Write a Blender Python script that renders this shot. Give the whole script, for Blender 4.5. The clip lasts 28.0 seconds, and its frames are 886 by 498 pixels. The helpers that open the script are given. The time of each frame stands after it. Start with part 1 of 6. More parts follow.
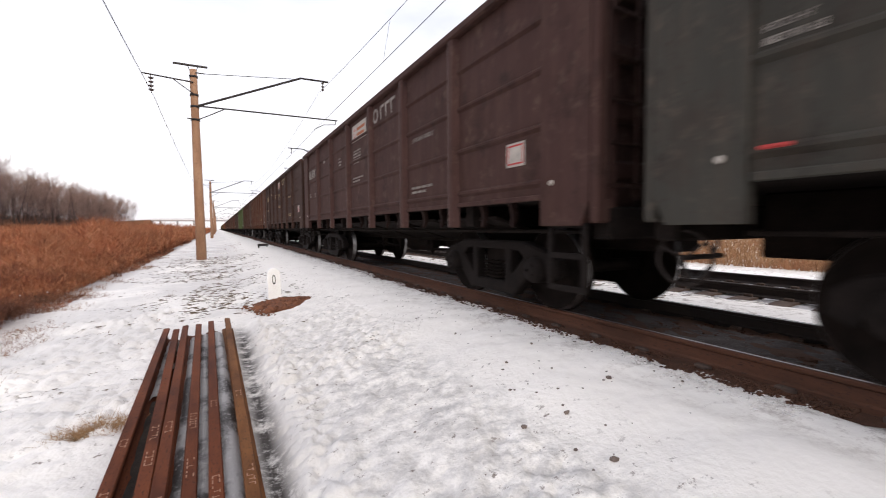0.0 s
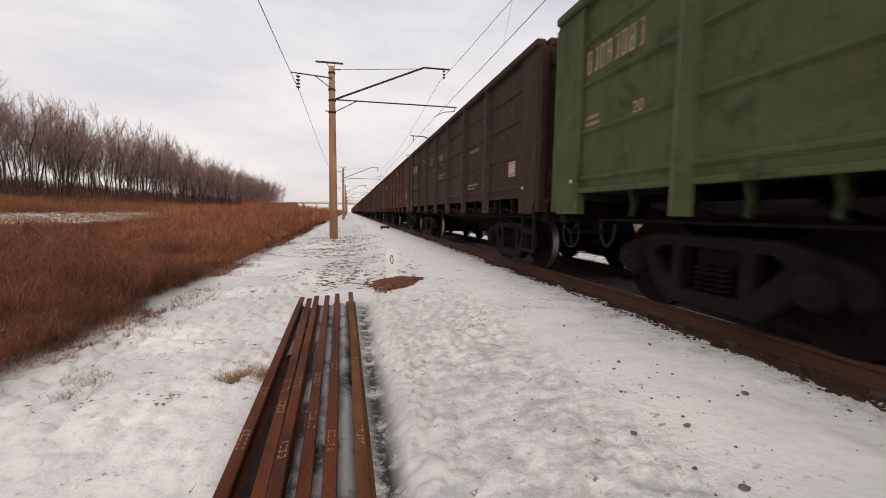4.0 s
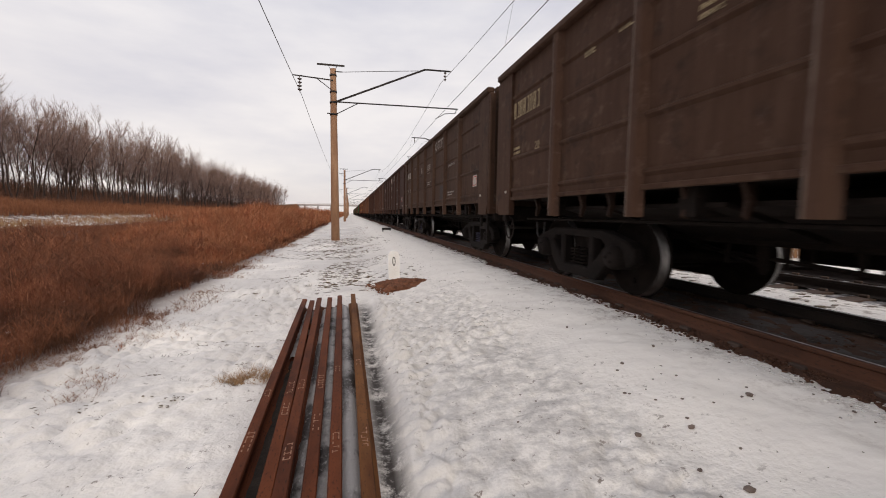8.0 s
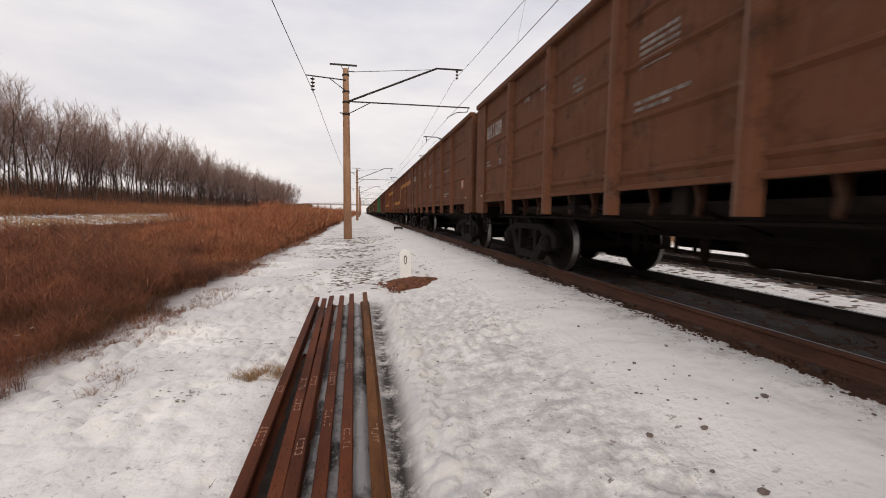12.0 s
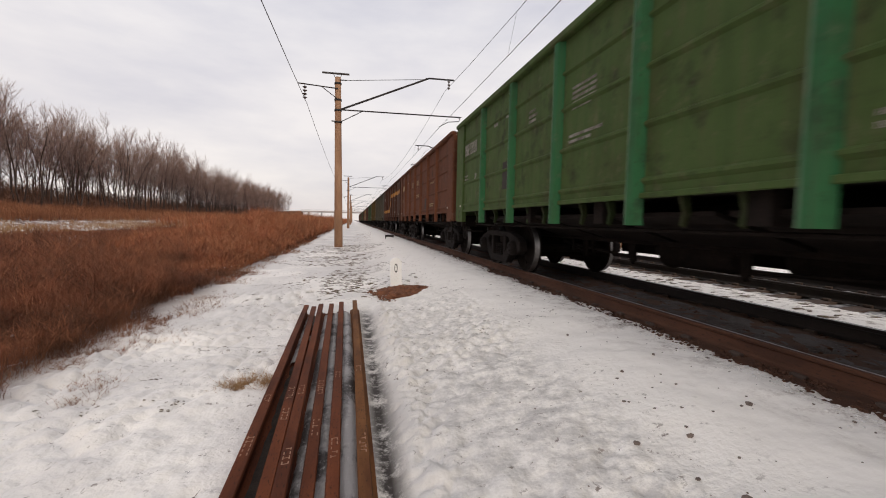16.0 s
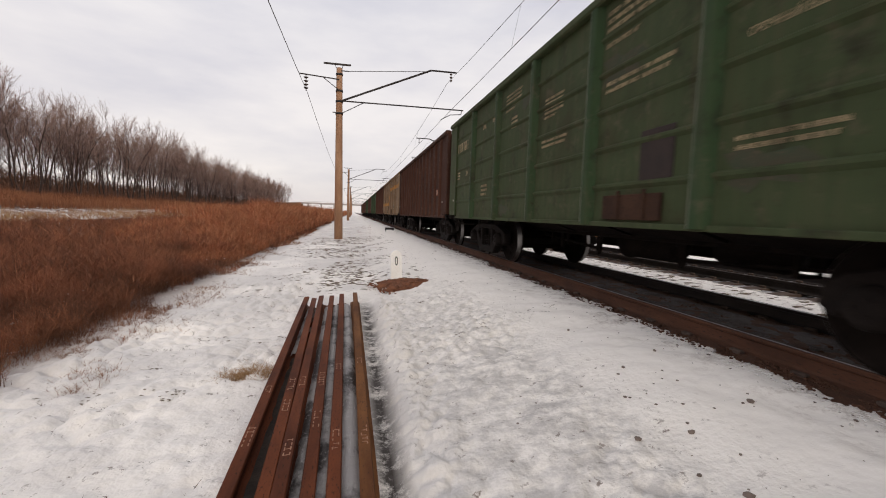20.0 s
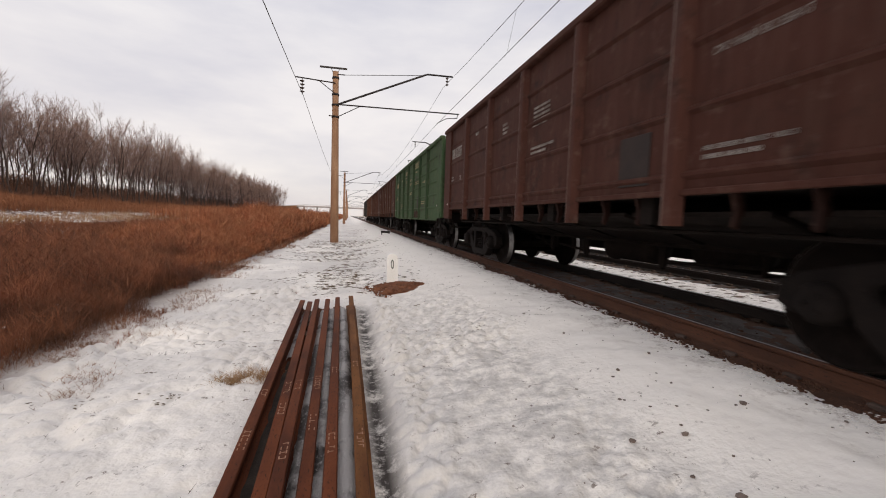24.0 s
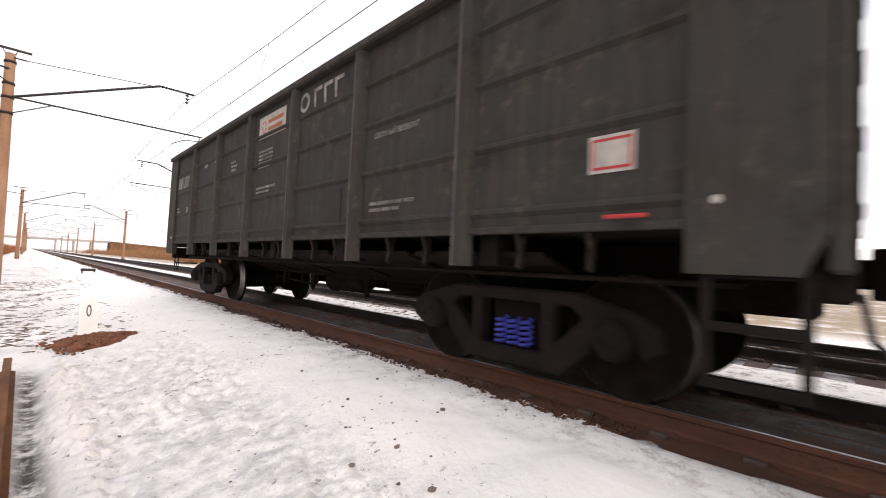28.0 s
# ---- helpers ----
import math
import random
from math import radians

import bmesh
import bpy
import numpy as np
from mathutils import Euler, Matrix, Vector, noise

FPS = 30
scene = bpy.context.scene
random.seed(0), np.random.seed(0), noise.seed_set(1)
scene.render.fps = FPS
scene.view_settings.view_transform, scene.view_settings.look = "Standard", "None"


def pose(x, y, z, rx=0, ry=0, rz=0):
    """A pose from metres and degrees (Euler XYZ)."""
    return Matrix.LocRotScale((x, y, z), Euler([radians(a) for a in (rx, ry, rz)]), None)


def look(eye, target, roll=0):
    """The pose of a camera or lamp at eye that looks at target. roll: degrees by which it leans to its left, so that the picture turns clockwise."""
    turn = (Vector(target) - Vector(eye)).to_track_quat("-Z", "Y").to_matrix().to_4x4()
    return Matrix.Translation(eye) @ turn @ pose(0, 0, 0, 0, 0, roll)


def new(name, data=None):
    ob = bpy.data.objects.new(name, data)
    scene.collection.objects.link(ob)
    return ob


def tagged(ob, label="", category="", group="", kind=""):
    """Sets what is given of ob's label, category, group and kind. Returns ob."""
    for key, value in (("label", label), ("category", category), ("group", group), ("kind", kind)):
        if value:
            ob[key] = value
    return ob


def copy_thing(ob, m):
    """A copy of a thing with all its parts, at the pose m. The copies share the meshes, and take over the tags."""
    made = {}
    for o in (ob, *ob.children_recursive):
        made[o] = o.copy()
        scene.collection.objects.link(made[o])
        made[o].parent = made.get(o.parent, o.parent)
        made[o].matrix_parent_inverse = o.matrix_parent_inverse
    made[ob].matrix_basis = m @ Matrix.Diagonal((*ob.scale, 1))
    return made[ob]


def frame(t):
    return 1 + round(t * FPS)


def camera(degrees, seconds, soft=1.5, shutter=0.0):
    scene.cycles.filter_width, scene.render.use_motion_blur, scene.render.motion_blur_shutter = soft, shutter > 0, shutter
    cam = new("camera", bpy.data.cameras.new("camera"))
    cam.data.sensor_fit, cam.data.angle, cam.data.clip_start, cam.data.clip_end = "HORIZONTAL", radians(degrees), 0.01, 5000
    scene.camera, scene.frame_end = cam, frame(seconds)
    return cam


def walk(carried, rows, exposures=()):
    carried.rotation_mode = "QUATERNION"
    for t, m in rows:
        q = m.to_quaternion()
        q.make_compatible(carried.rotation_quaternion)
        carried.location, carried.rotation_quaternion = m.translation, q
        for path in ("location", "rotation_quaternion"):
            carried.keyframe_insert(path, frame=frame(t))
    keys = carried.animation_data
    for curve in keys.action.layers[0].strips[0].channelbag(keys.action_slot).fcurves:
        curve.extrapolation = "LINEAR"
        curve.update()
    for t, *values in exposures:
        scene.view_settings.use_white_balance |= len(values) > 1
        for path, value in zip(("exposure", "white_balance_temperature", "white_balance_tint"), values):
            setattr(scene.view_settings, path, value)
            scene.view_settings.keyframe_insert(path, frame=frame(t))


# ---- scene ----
# ---- camera and walk ----
cam = camera(93.7, 28.0, soft=1.0, shutter=0.1)
PATH = [
    (0, (-0.039, -0.073, 0.973), (4.717, 8.707, 0.452), -0.38),
    (0.5, (-0.010, -0.038, 0.967), (2.663, 9.544, -0.051), -0.53),
    (1, (0.022, -0.052, 0.971), (2.009, 9.693, -0.065), 0.58),
    (1.5, (0.018, -0.056, 0.969), (2.190, 9.659, 0.022), 1.33),
    (2, (0.019, -0.048, 0.958), (2.376, 9.620, -0.026), 1.67),
    (2.5, (0.021, -0.056, 0.967), (2.325, 9.628, 0.008), 1.20),
    (3, (0.015, -0.061, 0.961), (2.282, 9.640, 0.100), 1.25),
    (3.5, (0.016, -0.061, 0.962), (2.253, 9.647, 0.099), 1.09),
    (5.5, (0.004, -0.063, 0.972), (2.144, 9.667, 0.115), 1.08),
    (6, (0.005, -0.066, 0.968), (2.068, 9.679, 0.080), 1.03),
    (6.5, (-0.000, -0.068, 0.970), (2.066, 9.677, 0.100), 1.03),
    (7, (0.003, -0.065, 0.969), (2.175, 9.659, 0.124), 0.85),
    (7.5, (-0.008, -0.062, 0.964), (2.234, 9.646, 0.117), 1.11),
    (8, (-0.001, -0.064, 0.968), (2.187, 9.659, 0.140), 0.83),
    (8.5, (-0.000, -0.069, 0.966), (2.130, 9.670, 0.188), 0.80),
    (9, (-0.007, -0.064, 0.970), (2.038, 9.687, 0.119), 0.95),
    (9.5, (-0.000, -0.069, 0.975), (1.974, 9.697, 0.129), 0.57),
    (10, (-0.001, -0.073, 0.972), (2.007, 9.685, 0.106), 0.54),
    (10.5, (0.002, -0.073, 0.970), (1.982, 9.691, 0.116), 0.57),
    (11, (-0.009, -0.077, 0.969), (1.943, 9.695, 0.128), 0.72),
    (11.5, (0.009, -0.075, 0.964), (1.916, 9.705, 0.113), 0.76),
    (13.5, (0.003, -0.079, 0.971), (2.007, 9.681, 0.113), 1.32),
    (14, (0.006, -0.078, 0.967), (2.091, 9.670, 0.180), 1.49),
    (14.5, (0.008, -0.078, 0.965), (2.114, 9.672, 0.250), 1.13),
    (15, (0.013, -0.081, 0.969), (2.078, 9.679, 0.279), 1.19),
    (15.5, (0.014, -0.085, 0.960), (2.112, 9.668, 0.270), 1.40),
    (16, (0.014, -0.091, 0.965), (2.132, 9.661, 0.314), 1.19),
    (16.5, (0.013, -0.092, 0.968), (2.131, 9.662, 0.348), 1.37),
    (17, (0.014, -0.078, 0.962), (2.225, 9.641, 0.150), 0.97),
    (17.5, (0.015, -0.080, 0.961), (2.211, 9.641, 0.131), 0.82),
    (18, (0.017, -0.072, 0.963), (2.247, 9.637, 0.095), 0.87),
    (18.5, (0.010, -0.064, 0.959), (2.249, 9.640, 0.055), 1.04),
    (19, (0.002, -0.064, 0.960), (2.302, 9.634, 0.149), 1.50),
    (19.5, (-0.007, -0.068, 0.961), (2.139, 9.671, 0.220), 1.76),
    (20, (-0.009, -0.070, 0.961), (2.124, 9.667, 0.156), 1.98),
    (20.5, (-0.011, -0.074, 0.959), (2.184, 9.657, 0.249), 2.26),
    (21, (-0.011, -0.079, 0.962), (2.176, 9.648, 0.181), 2.08),
    (21.5, (-0.016, -0.074, 0.952), (2.344, 9.613, 0.184), 2.76),
    (23.5, (-0.009, -0.087, 0.960), (2.191, 9.641, 0.239), 2.03),
    (24, (-0.011, -0.086, 0.963), (2.213, 9.637, 0.241), 2.03),
    (24.5, (-0.015, -0.071, 0.948), (2.346, 9.616, 0.179), 2.43),
    (25, (-0.015, -0.069, 0.955), (2.346, 9.618, 0.186), 2.23),
    (25.5, (-0.017, -0.074, 0.953), (2.251, 9.635, 0.183), 2.18),
    (26, (-0.022, -0.062, 0.949), (2.253, 9.644, 0.171), 2.25),
    (26.5, (-0.011, -0.053, 0.952), (2.376, 9.630, 0.224), 2.32),
    (27, (0.018, -0.045, 0.929), (3.831, 9.195, 0.626), 2.92),
    (27.5, (0.024, -0.147, 0.933), (5.637, 8.128, 1.090), 2.94),
    (28, (0.139, -0.267, 0.955), (7.191, 6.811, 1.379), 2.60),
]
EXPOSURES = [(0, 0.52, 6150, 10), (0.3, 0.26, 6250, 10), (0.7, 0.0, 6500, 10), (14, 0.0, 6500, 10), (27, 0.0, 6500, 10), (27.5, 0.26, 6450, 11), (28, 0.68, 6400, 12)]
walk(cam, [(t, look(eye, target, roll)) for t, eye, target, roll in PATH], EXPOSURES)

# ---- world and sun: a bright, thinly overcast winter sky ----
SUN_EL, SUN_AZ = radians(22), radians(179)
world = bpy.data.worlds.new("winter_sky")
scene.world = world
world.use_nodes = True
wn, wl = world.node_tree.nodes, world.node_tree.links
wn.clear()
w_out = wn.new("ShaderNodeOutputWorld")
w_bg = wn.new("ShaderNodeBackground")
w_sky = wn.new("ShaderNodeTexSky")
w_sky.sky_type = "NISHITA"
w_sky.sun_disc = False
w_sky.sun_elevation, w_sky.sun_rotation = SUN_EL, SUN_AZ
w_co = wn.new("ShaderNodeTexCoord")
w_map = wn.new("ShaderNodeMapping")
w_map.inputs["Scale"].default_value = (1.0, 1.0, 3.2)
w_no = wn.new("ShaderNodeTexNoise")
w_no.inputs["Scale"].default_value = 2.3
w_no.inputs["Detail"].default_value = 7
w_no.inputs["Roughness"].default_value = 0.52
w_ramp = wn.new("ShaderNodeValToRGB")
w_ramp.color_ramp.elements[0].position, w_ramp.color_ramp.elements[0].color = 0.35, (6.4, 6.27, 6.84, 1)
w_ramp.color_ramp.elements[1].position, w_ramp.color_ramp.elements[1].color = 0.62, (8.45, 8.12, 8.14, 1)
w_mix = wn.new("ShaderNodeMixRGB")
w_mix.inputs["Fac"].default_value = 0.9
wl.new(w_co.outputs["Generated"], w_map.inputs["Vector"])
wl.new(w_map.outputs["Vector"], w_no.inputs["Vector"])
wl.new(w_no.outputs["Fac"], w_ramp.inputs["Fac"])
w_sep = wn.new("ShaderNodeSeparateXYZ")
w_low = wn.new("ShaderNodeMapRange")
w_low.inputs["From Min"].default_value, w_low.inputs["From Max"].default_value = 0.42, 0.0
w_warm = wn.new("ShaderNodeMixRGB")
w_warm.blend_type = "MULTIPLY"
w_warm.inputs["Color2"].default_value = (1.06, 1.0, 0.94, 1)
wl.new(w_co.outputs["Generated"], w_sep.inputs["Vector"])
wl.new(w_sep.outputs["Z"], w_low.inputs["Value"])
wl.new(w_low.outputs["Result"], w_warm.inputs["Fac"])
wl.new(w_ramp.outputs["Color"], w_warm.inputs["Color1"])
wl.new(w_sky.outputs["Color"], w_mix.inputs["Color1"])
wl.new(w_warm.outputs["Color"], w_mix.inputs["Color2"])
wl.new(w_mix.outputs["Color"], w_bg.inputs["Color"])
w_bg.inputs["Strength"].default_value = 0.11
wl.new(w_bg.outputs["Background"], w_out.inputs["Surface"])
sun = new("sun", bpy.data.lights.new("sun", "SUN"))
sun.data.energy, sun.data.angle, sun.data.color = 1.0, radians(16), (1.0, 0.86, 0.68)
sun_way = Vector((math.sin(SUN_AZ) * math.cos(SUN_EL), math.cos(SUN_AZ) * math.cos(SUN_EL), math.sin(SUN_EL)))
sun.matrix_world = look(sun_way * 100, (0, 0, 0))

# ---- numbers of the place (metres; z = 0 is the top of the rails, y runs along the line) ----
RAIL_X = 3.46
TRACK_X = RAIL_X + 0.80
TRACK2_X = TRACK_X + 4.15
RAIL_H = 0.18
WAGON_STEP = 13.4
HALF = 6.41
SIDE = 1.50

# ---- materials ----
def nodes_of(name):
    m = bpy.data.materials.new(name)
    m.use_nodes = True
    nt = m.node_tree
    return m, nt.nodes, nt.links, nt.nodes["Principled BSDF"]


def noise_node(n, l, vec, scale, detail=5, rough=0.6):
    t = n.new("ShaderNodeTexNoise")
    t.inputs["Scale"].default_value = scale
    t.inputs["Detail"].default_value = detail
    t.inputs["Roughness"].default_value = rough
    l.new(vec, t.inputs["Vector"])
    return t.outputs["Fac"]


def ramp_node(n, l, fac, lo, hi):
    r = n.new("ShaderNodeMapRange")
    r.inputs["From Min"].default_value, r.inputs["From Max"].default_value = lo, hi
    l.new(fac, r.inputs["Value"])
    return r.outputs["Result"]


def mix_node(n, l, fac, a, b, blend="MIX"):
    m = n.new("ShaderNodeMixRGB")
    m.blend_type = blend
    for key, v in (("Fac", fac), ("Color1", a), ("Color2", b)):
        if isinstance(v, (int, float)):
            m.inputs[key].default_value = v
        elif isinstance(v, tuple):
            m.inputs[key].default_value = (*v, 1)
        else:
            l.new(v, m.inputs[key])
    return m.outputs["Color"]


def surface(name, base, second, third=None, scale=6.0, fine=60.0, rough=0.8, metal=0.0, bump=0.3, depth=0.01, stretch=(1, 1, 1), lo=0.35, hi=0.65, spec=0.5):
    """Two tones in patches, a third in small specks, and fine relief."""
    m, n, l, b = nodes_of(name)
    co = n.new("ShaderNodeTexCoord")
    mp = n.new("ShaderNodeMapping")
    mp.inputs["Scale"].default_value = stretch
    l.new(co.outputs["Object"], mp.inputs["Vector"])
    oi = n.new("ShaderNodeObjectInfo")
    add = n.new("ShaderNodeVectorMath")
    mul = n.new("ShaderNodeVectorMath")
    mul.operation = "SCALE"
    mul.inputs[0].default_value = (13.0, 7.0, 5.0)
    l.new(oi.outputs["Random"], mul.inputs["Scale"])
    l.new(mp.outputs["Vector"], add.inputs[0])
    l.new(mul.outputs["Vector"], add.inputs[1])
    vec = add.outputs["Vector"]
    big = noise_node(n, l, vec, scale)
    small = noise_node(n, l, vec, fine, 4)
    col = mix_node(n, l, ramp_node(n, l, big, lo, hi), base, second)
    if third:
        col = mix_node(n, l, ramp_node(n, l, small, 0.56, 0.72), col, third)
    l.new(col, b.inputs["Base Color"])
    b.inputs["Roughness"].default_value = rough
    b.inputs["Metallic"].default_value = metal
    b.inputs["Specular IOR Level"].default_value = spec
    bp = n.new("ShaderNodeBump")
    bp.inputs["Strength"].default_value = bump
    bp.inputs["Distance"].default_value = depth
    l.new(small, bp.inputs["Height"])
    l.new(bp.outputs["Normal"], b.inputs["Normal"])
    return m


def paint_material(name, rust, dust, amount):
    """Old wagon paint: the object's own colour, with rust, streaks that run down and dust."""
    m, n, l, b = nodes_of(name)
    oi = n.new("ShaderNodeObjectInfo")
    co = n.new("ShaderNodeTexCoord")
    mul = n.new("ShaderNodeVectorMath")
    mul.operation = "SCALE"
    mul.inputs[0].default_value = (17.0, 29.0, 11.0)
    l.new(oi.outputs["Random"], mul.inputs["Scale"])
    add = n.new("ShaderNodeVectorMath")
    l.new(co.outputs["Object"], add.inputs[0])
    l.new(mul.outputs["Vector"], add.inputs[1])
    vec = add.outputs["Vector"]
    mp = n.new("ShaderNodeMapping")
    mp.inputs["Scale"].default_value = (6, 6, 0.55)
    l.new(vec, mp.inputs["Vector"])
    patches = noise_node(n, l, vec, 1.1, 6, 0.65)
    streak = noise_node(n, l, mp.outputs["Vector"], 1.6, 5, 0.7)
    fine = noise_node(n, l, vec, 26, 5, 0.7)
    col = mix_node(n, l, 0.6, oi.outputs["Color"], mix_node(n, l, streak, (0.35, 0.35, 0.35), (1.75, 1.7, 1.65)), "MULTIPLY")
    col = mix_node(n, l, ramp_node(n, l, patches, 0.5, 0.5 + amount), col, rust)
    dm = n.new("ShaderNodeMath")
    dm.operation = "MULTIPLY"
    dm.inputs[1].default_value = 0.6
    l.new(ramp_node(n, l, streak, 0.5, 0.85), dm.inputs[0])
    col = mix_node(n, l, dm.outputs["Value"], col, dust)
    col = mix_node(n, l, ramp_node(n, l, fine, 0.6, 0.78), col, rust)
    # soot blotches and rubbed, lighter spots
    blot = noise_node(n, l, vec, 2.3, 7, 0.72)
    half = n.new("ShaderNodeMath")
    half.operation = "MULTIPLY"
    half.inputs[1].default_value = 0.68
    l.new(ramp_node(n, l, blot, 0.54, 0.7), half.inputs[0])
    col = mix_node(n, l, half.outputs["Value"], col, (0.018, 0.012, 0.01))
    rub = noise_node(n, l, vec, 4.5, 7, 0.75)
    thin = n.new("ShaderNodeMath")
    thin.operation = "MULTIPLY"
    thin.inputs[1].default_value = 0.3
    l.new(ramp_node(n, l, rub, 0.55, 0.72), thin.inputs[0])
    col = mix_node(n, l, thin.outputs["Value"], col, (0.23, 0.165, 0.128))
    l.new(col, b.inputs["Base Color"])
    b.inputs["Roughness"].default_value = 0.75
    b.inputs["Specular IOR Level"].default_value = 0.15
    bp = n.new("ShaderNodeBump")
    bp.inputs["Strength"].default_value = 0.25
    bp.inputs["Distance"].default_value = 0.012
    l.new(noise_node(n, l, vec, 3.0, 6, 0.6), bp.inputs["Height"])
    l.new(bp.outputs["Normal"], b.inputs["Normal"])
    return m


def snow_material():
    m, n, l, b = nodes_of("trodden_snow")
    geo = n.new("ShaderNodeNewGeometry")
    vec = geo.outputs["Position"]
    sep = n.new("ShaderNodeSeparateXYZ")
    l.new(vec, sep.inputs["Vector"])
    big = noise_node(n, l, vec, 0.55, 5)
    mid = noise_node(n, l, vec, 3.2, 6, 0.7)
    fine = noise_node(n, l, vec, 34, 5, 0.7)
    col = mix_node(n, l, ramp_node(n, l, mid, 0.3, 0.7), (0.955, 0.918, 0.872), (0.915, 0.875, 0.828))
    # ice and thin grey patches on the trodden path
    west_ice = n.new("ShaderNodeMath")
    west_ice.operation = "MULTIPLY"
    l.new(ramp_node(n, l, big, 0.34, 0.54), west_ice.inputs[0])
    l.new(ramp_node(n, l, sep.outputs["X"], 1.6, 0.4), west_ice.inputs[1])
    col = mix_node(n, l, west_ice.outputs["Value"], col, (0.72, 0.69, 0.665))
    # slush and soil trodden into the snow, with the pits' shade put into colour
    pit = noise_node(n, l, vec, 9.0, 6, 0.72)
    clean = ramp_node(n, l, sep.outputs["X"], 1.85, 2.3)
    trod = n.new("ShaderNodeMath")
    trod.operation = "MULTIPLY_ADD"
    trod.use_clamp = True
    l.new(clean, trod.inputs[0])
    trod.inputs[1].default_value = -0.8
    trod.inputs[2].default_value = 0.85
    # soil and straw specks
    specks = n.new("ShaderNodeMath")
    specks.operation = "MULTIPLY"
    l.new(trod.outputs["Value"], specks.inputs[0])
    l.new(ramp_node(n, l, fine, 0.7, 0.77), specks.inputs[1])
    col = mix_node(n, l, specks.outputs["Value"], col, (0.2, 0.15, 0.12))
    pits = n.new("ShaderNodeMath")
    pits.operation = "MULTIPLY"
    l.new(trod.outputs["Value"], pits.inputs[0])
    l.new(ramp_node(n, l, pit, 0.62, 0.7), pits.inputs[1])
    col = mix_node(n, l, pits.outputs["Value"], col, (0.55, 0.52, 0.495))
    # greyer slush on the path along the ditch
    side_a = ramp_node(n, l, sep.outputs["X"], 0.35, 0.7)
    side_b = ramp_node(n, l, sep.outputs["X"], 1.95, 1.6)
    slush = ramp_node(n, l, noise_node(n, l, vec, 6.0, 6, 0.7), 0.4, 0.62)
    end = ramp_node(n, l, sep.outputs["Y"], 9.0, 5.0)
    grey = None
    for f in (side_a, side_b, slush, end):
        if grey is None:
            grey = f
            continue
        m2 = n.new("ShaderNodeMath")
        m2.operation = "MULTIPLY"
        l.new(grey, m2.inputs[0])
        l.new(f, m2.inputs[1])
        grey = m2.outputs["Value"]
    col = mix_node(n, l, grey, col, (0.57, 0.545, 0.525))
    # bits of soil and dead grass in patches
    bits = noise_node(n, l, vec, 13, 6, 0.7)
    zone = n.new("ShaderNodeMath")
    zone.operation = "MULTIPLY"
    l.new(ramp_node(n, l, noise_node(n, l, vec, 1.7, 3), 0.43, 0.57), zone.inputs[0])
    l.new(ramp_node(n, l, bits, 0.6, 0.66), zone.inputs[1])
    rare = n.new("ShaderNodeMath")
    rare.operation = "MULTIPLY"
    l.new(zone.outputs["Value"], rare.inputs[0])
    l.new(trod.outputs["Value"], rare.inputs[1])
    col = mix_node(n, l, rare.outputs["Value"], col, (0.17, 0.125, 0.1))
    # grit in the ditch beside the spare rails
    off = n.new("ShaderNodeMath")
    off.operation = "ADD"
    off.inputs[1].default_value = -0.23
    l.new(sep.outputs["X"], off.inputs[0])
    ab = n.new("ShaderNodeMath")
    ab.operation = "ABSOLUTE"
    l.new(off.outputs["Value"], ab.inputs[0])
    near_rails = ramp_node(n, l, ab.outputs["Value"], 0.14, 0.02)
    grit = n.new("ShaderNodeMath")
    grit.operation = "MULTIPLY"
    l.new(near_rails, grit.inputs[0])
    l.new(ramp_node(n, l, noise_node(n, l, vec, 4.5, 7, 0.8), 0.4, 0.53), grit.inputs[1])
    short = n.new("ShaderNodeMath")
    short.operation = "MULTIPLY"
    l.new(grit.outputs["Value"], short.inputs[0])
    l.new(ramp_node(n, l, sep.outputs["Y"], 7.6, 6.6), short.inputs[1])
    col = mix_node(n, l, short.outputs["Value"], col, (0.05, 0.042, 0.038))
    # grit thrown from the ballast on to the snow's edge
    thrown = n.new("ShaderNodeMath")
    thrown.operation = "MULTIPLY"
    l.new(ramp_node(n, l, sep.outputs["X"], 2.45, 3.05), thrown.inputs[0])
    l.new(ramp_node(n, l, noise_node(n, l, vec, 5.0, 7, 0.8), 0.5, 0.66), thrown.inputs[1])
    col = mix_node(n, l, thrown.outputs["Value"], col, (0.3, 0.235, 0.19))
    # litter and dry stems under the brushwood
    west = ramp_node(n, l, sep.outputs["X"], -2.6, -3.6)
    jag = n.new("ShaderNodeMath")
    jag.operation = "MULTIPLY_ADD"
    jag.use_clamp = True
    l.new(ramp_node(n, l, mid, 0.26, 0.44), jag.inputs[0])
    l.new(west, jag.inputs[1])
    jag.inputs[2].default_value = 0.0
    # a strip of field where the snow lies open
    strip = n.new("ShaderNodeMath")
    strip.operation = "MULTIPLY"
    l.new(ramp_node(n, l, sep.outputs["X"], -17.5, -20.5), strip.inputs[0])
    l.new(ramp_node(n, l, sep.outputs["X"], -38.5, -36.0), strip.inputs[1])
    bare = n.new("ShaderNodeMath")
    bare.operation = "MULTIPLY"
    l.new(strip.outputs["Value"], bare.inputs[0])
    l.new(ramp_node(n, l, noise_node(n, l, vec, 0.55, 7, 0.78), 0.47, 0.55), bare.inputs[1])
    litter = n.new("ShaderNodeMath")
    litter.operation = "SUBTRACT"
    litter.use_clamp = True
    l.new(jag.outputs["Value"], litter.inputs[0])
    l.new(bare.outputs["Value"], litter.inputs[1])
    col = mix_node(n, l, litter.outputs["Value"], col, (0.085, 0.037, 0.02))
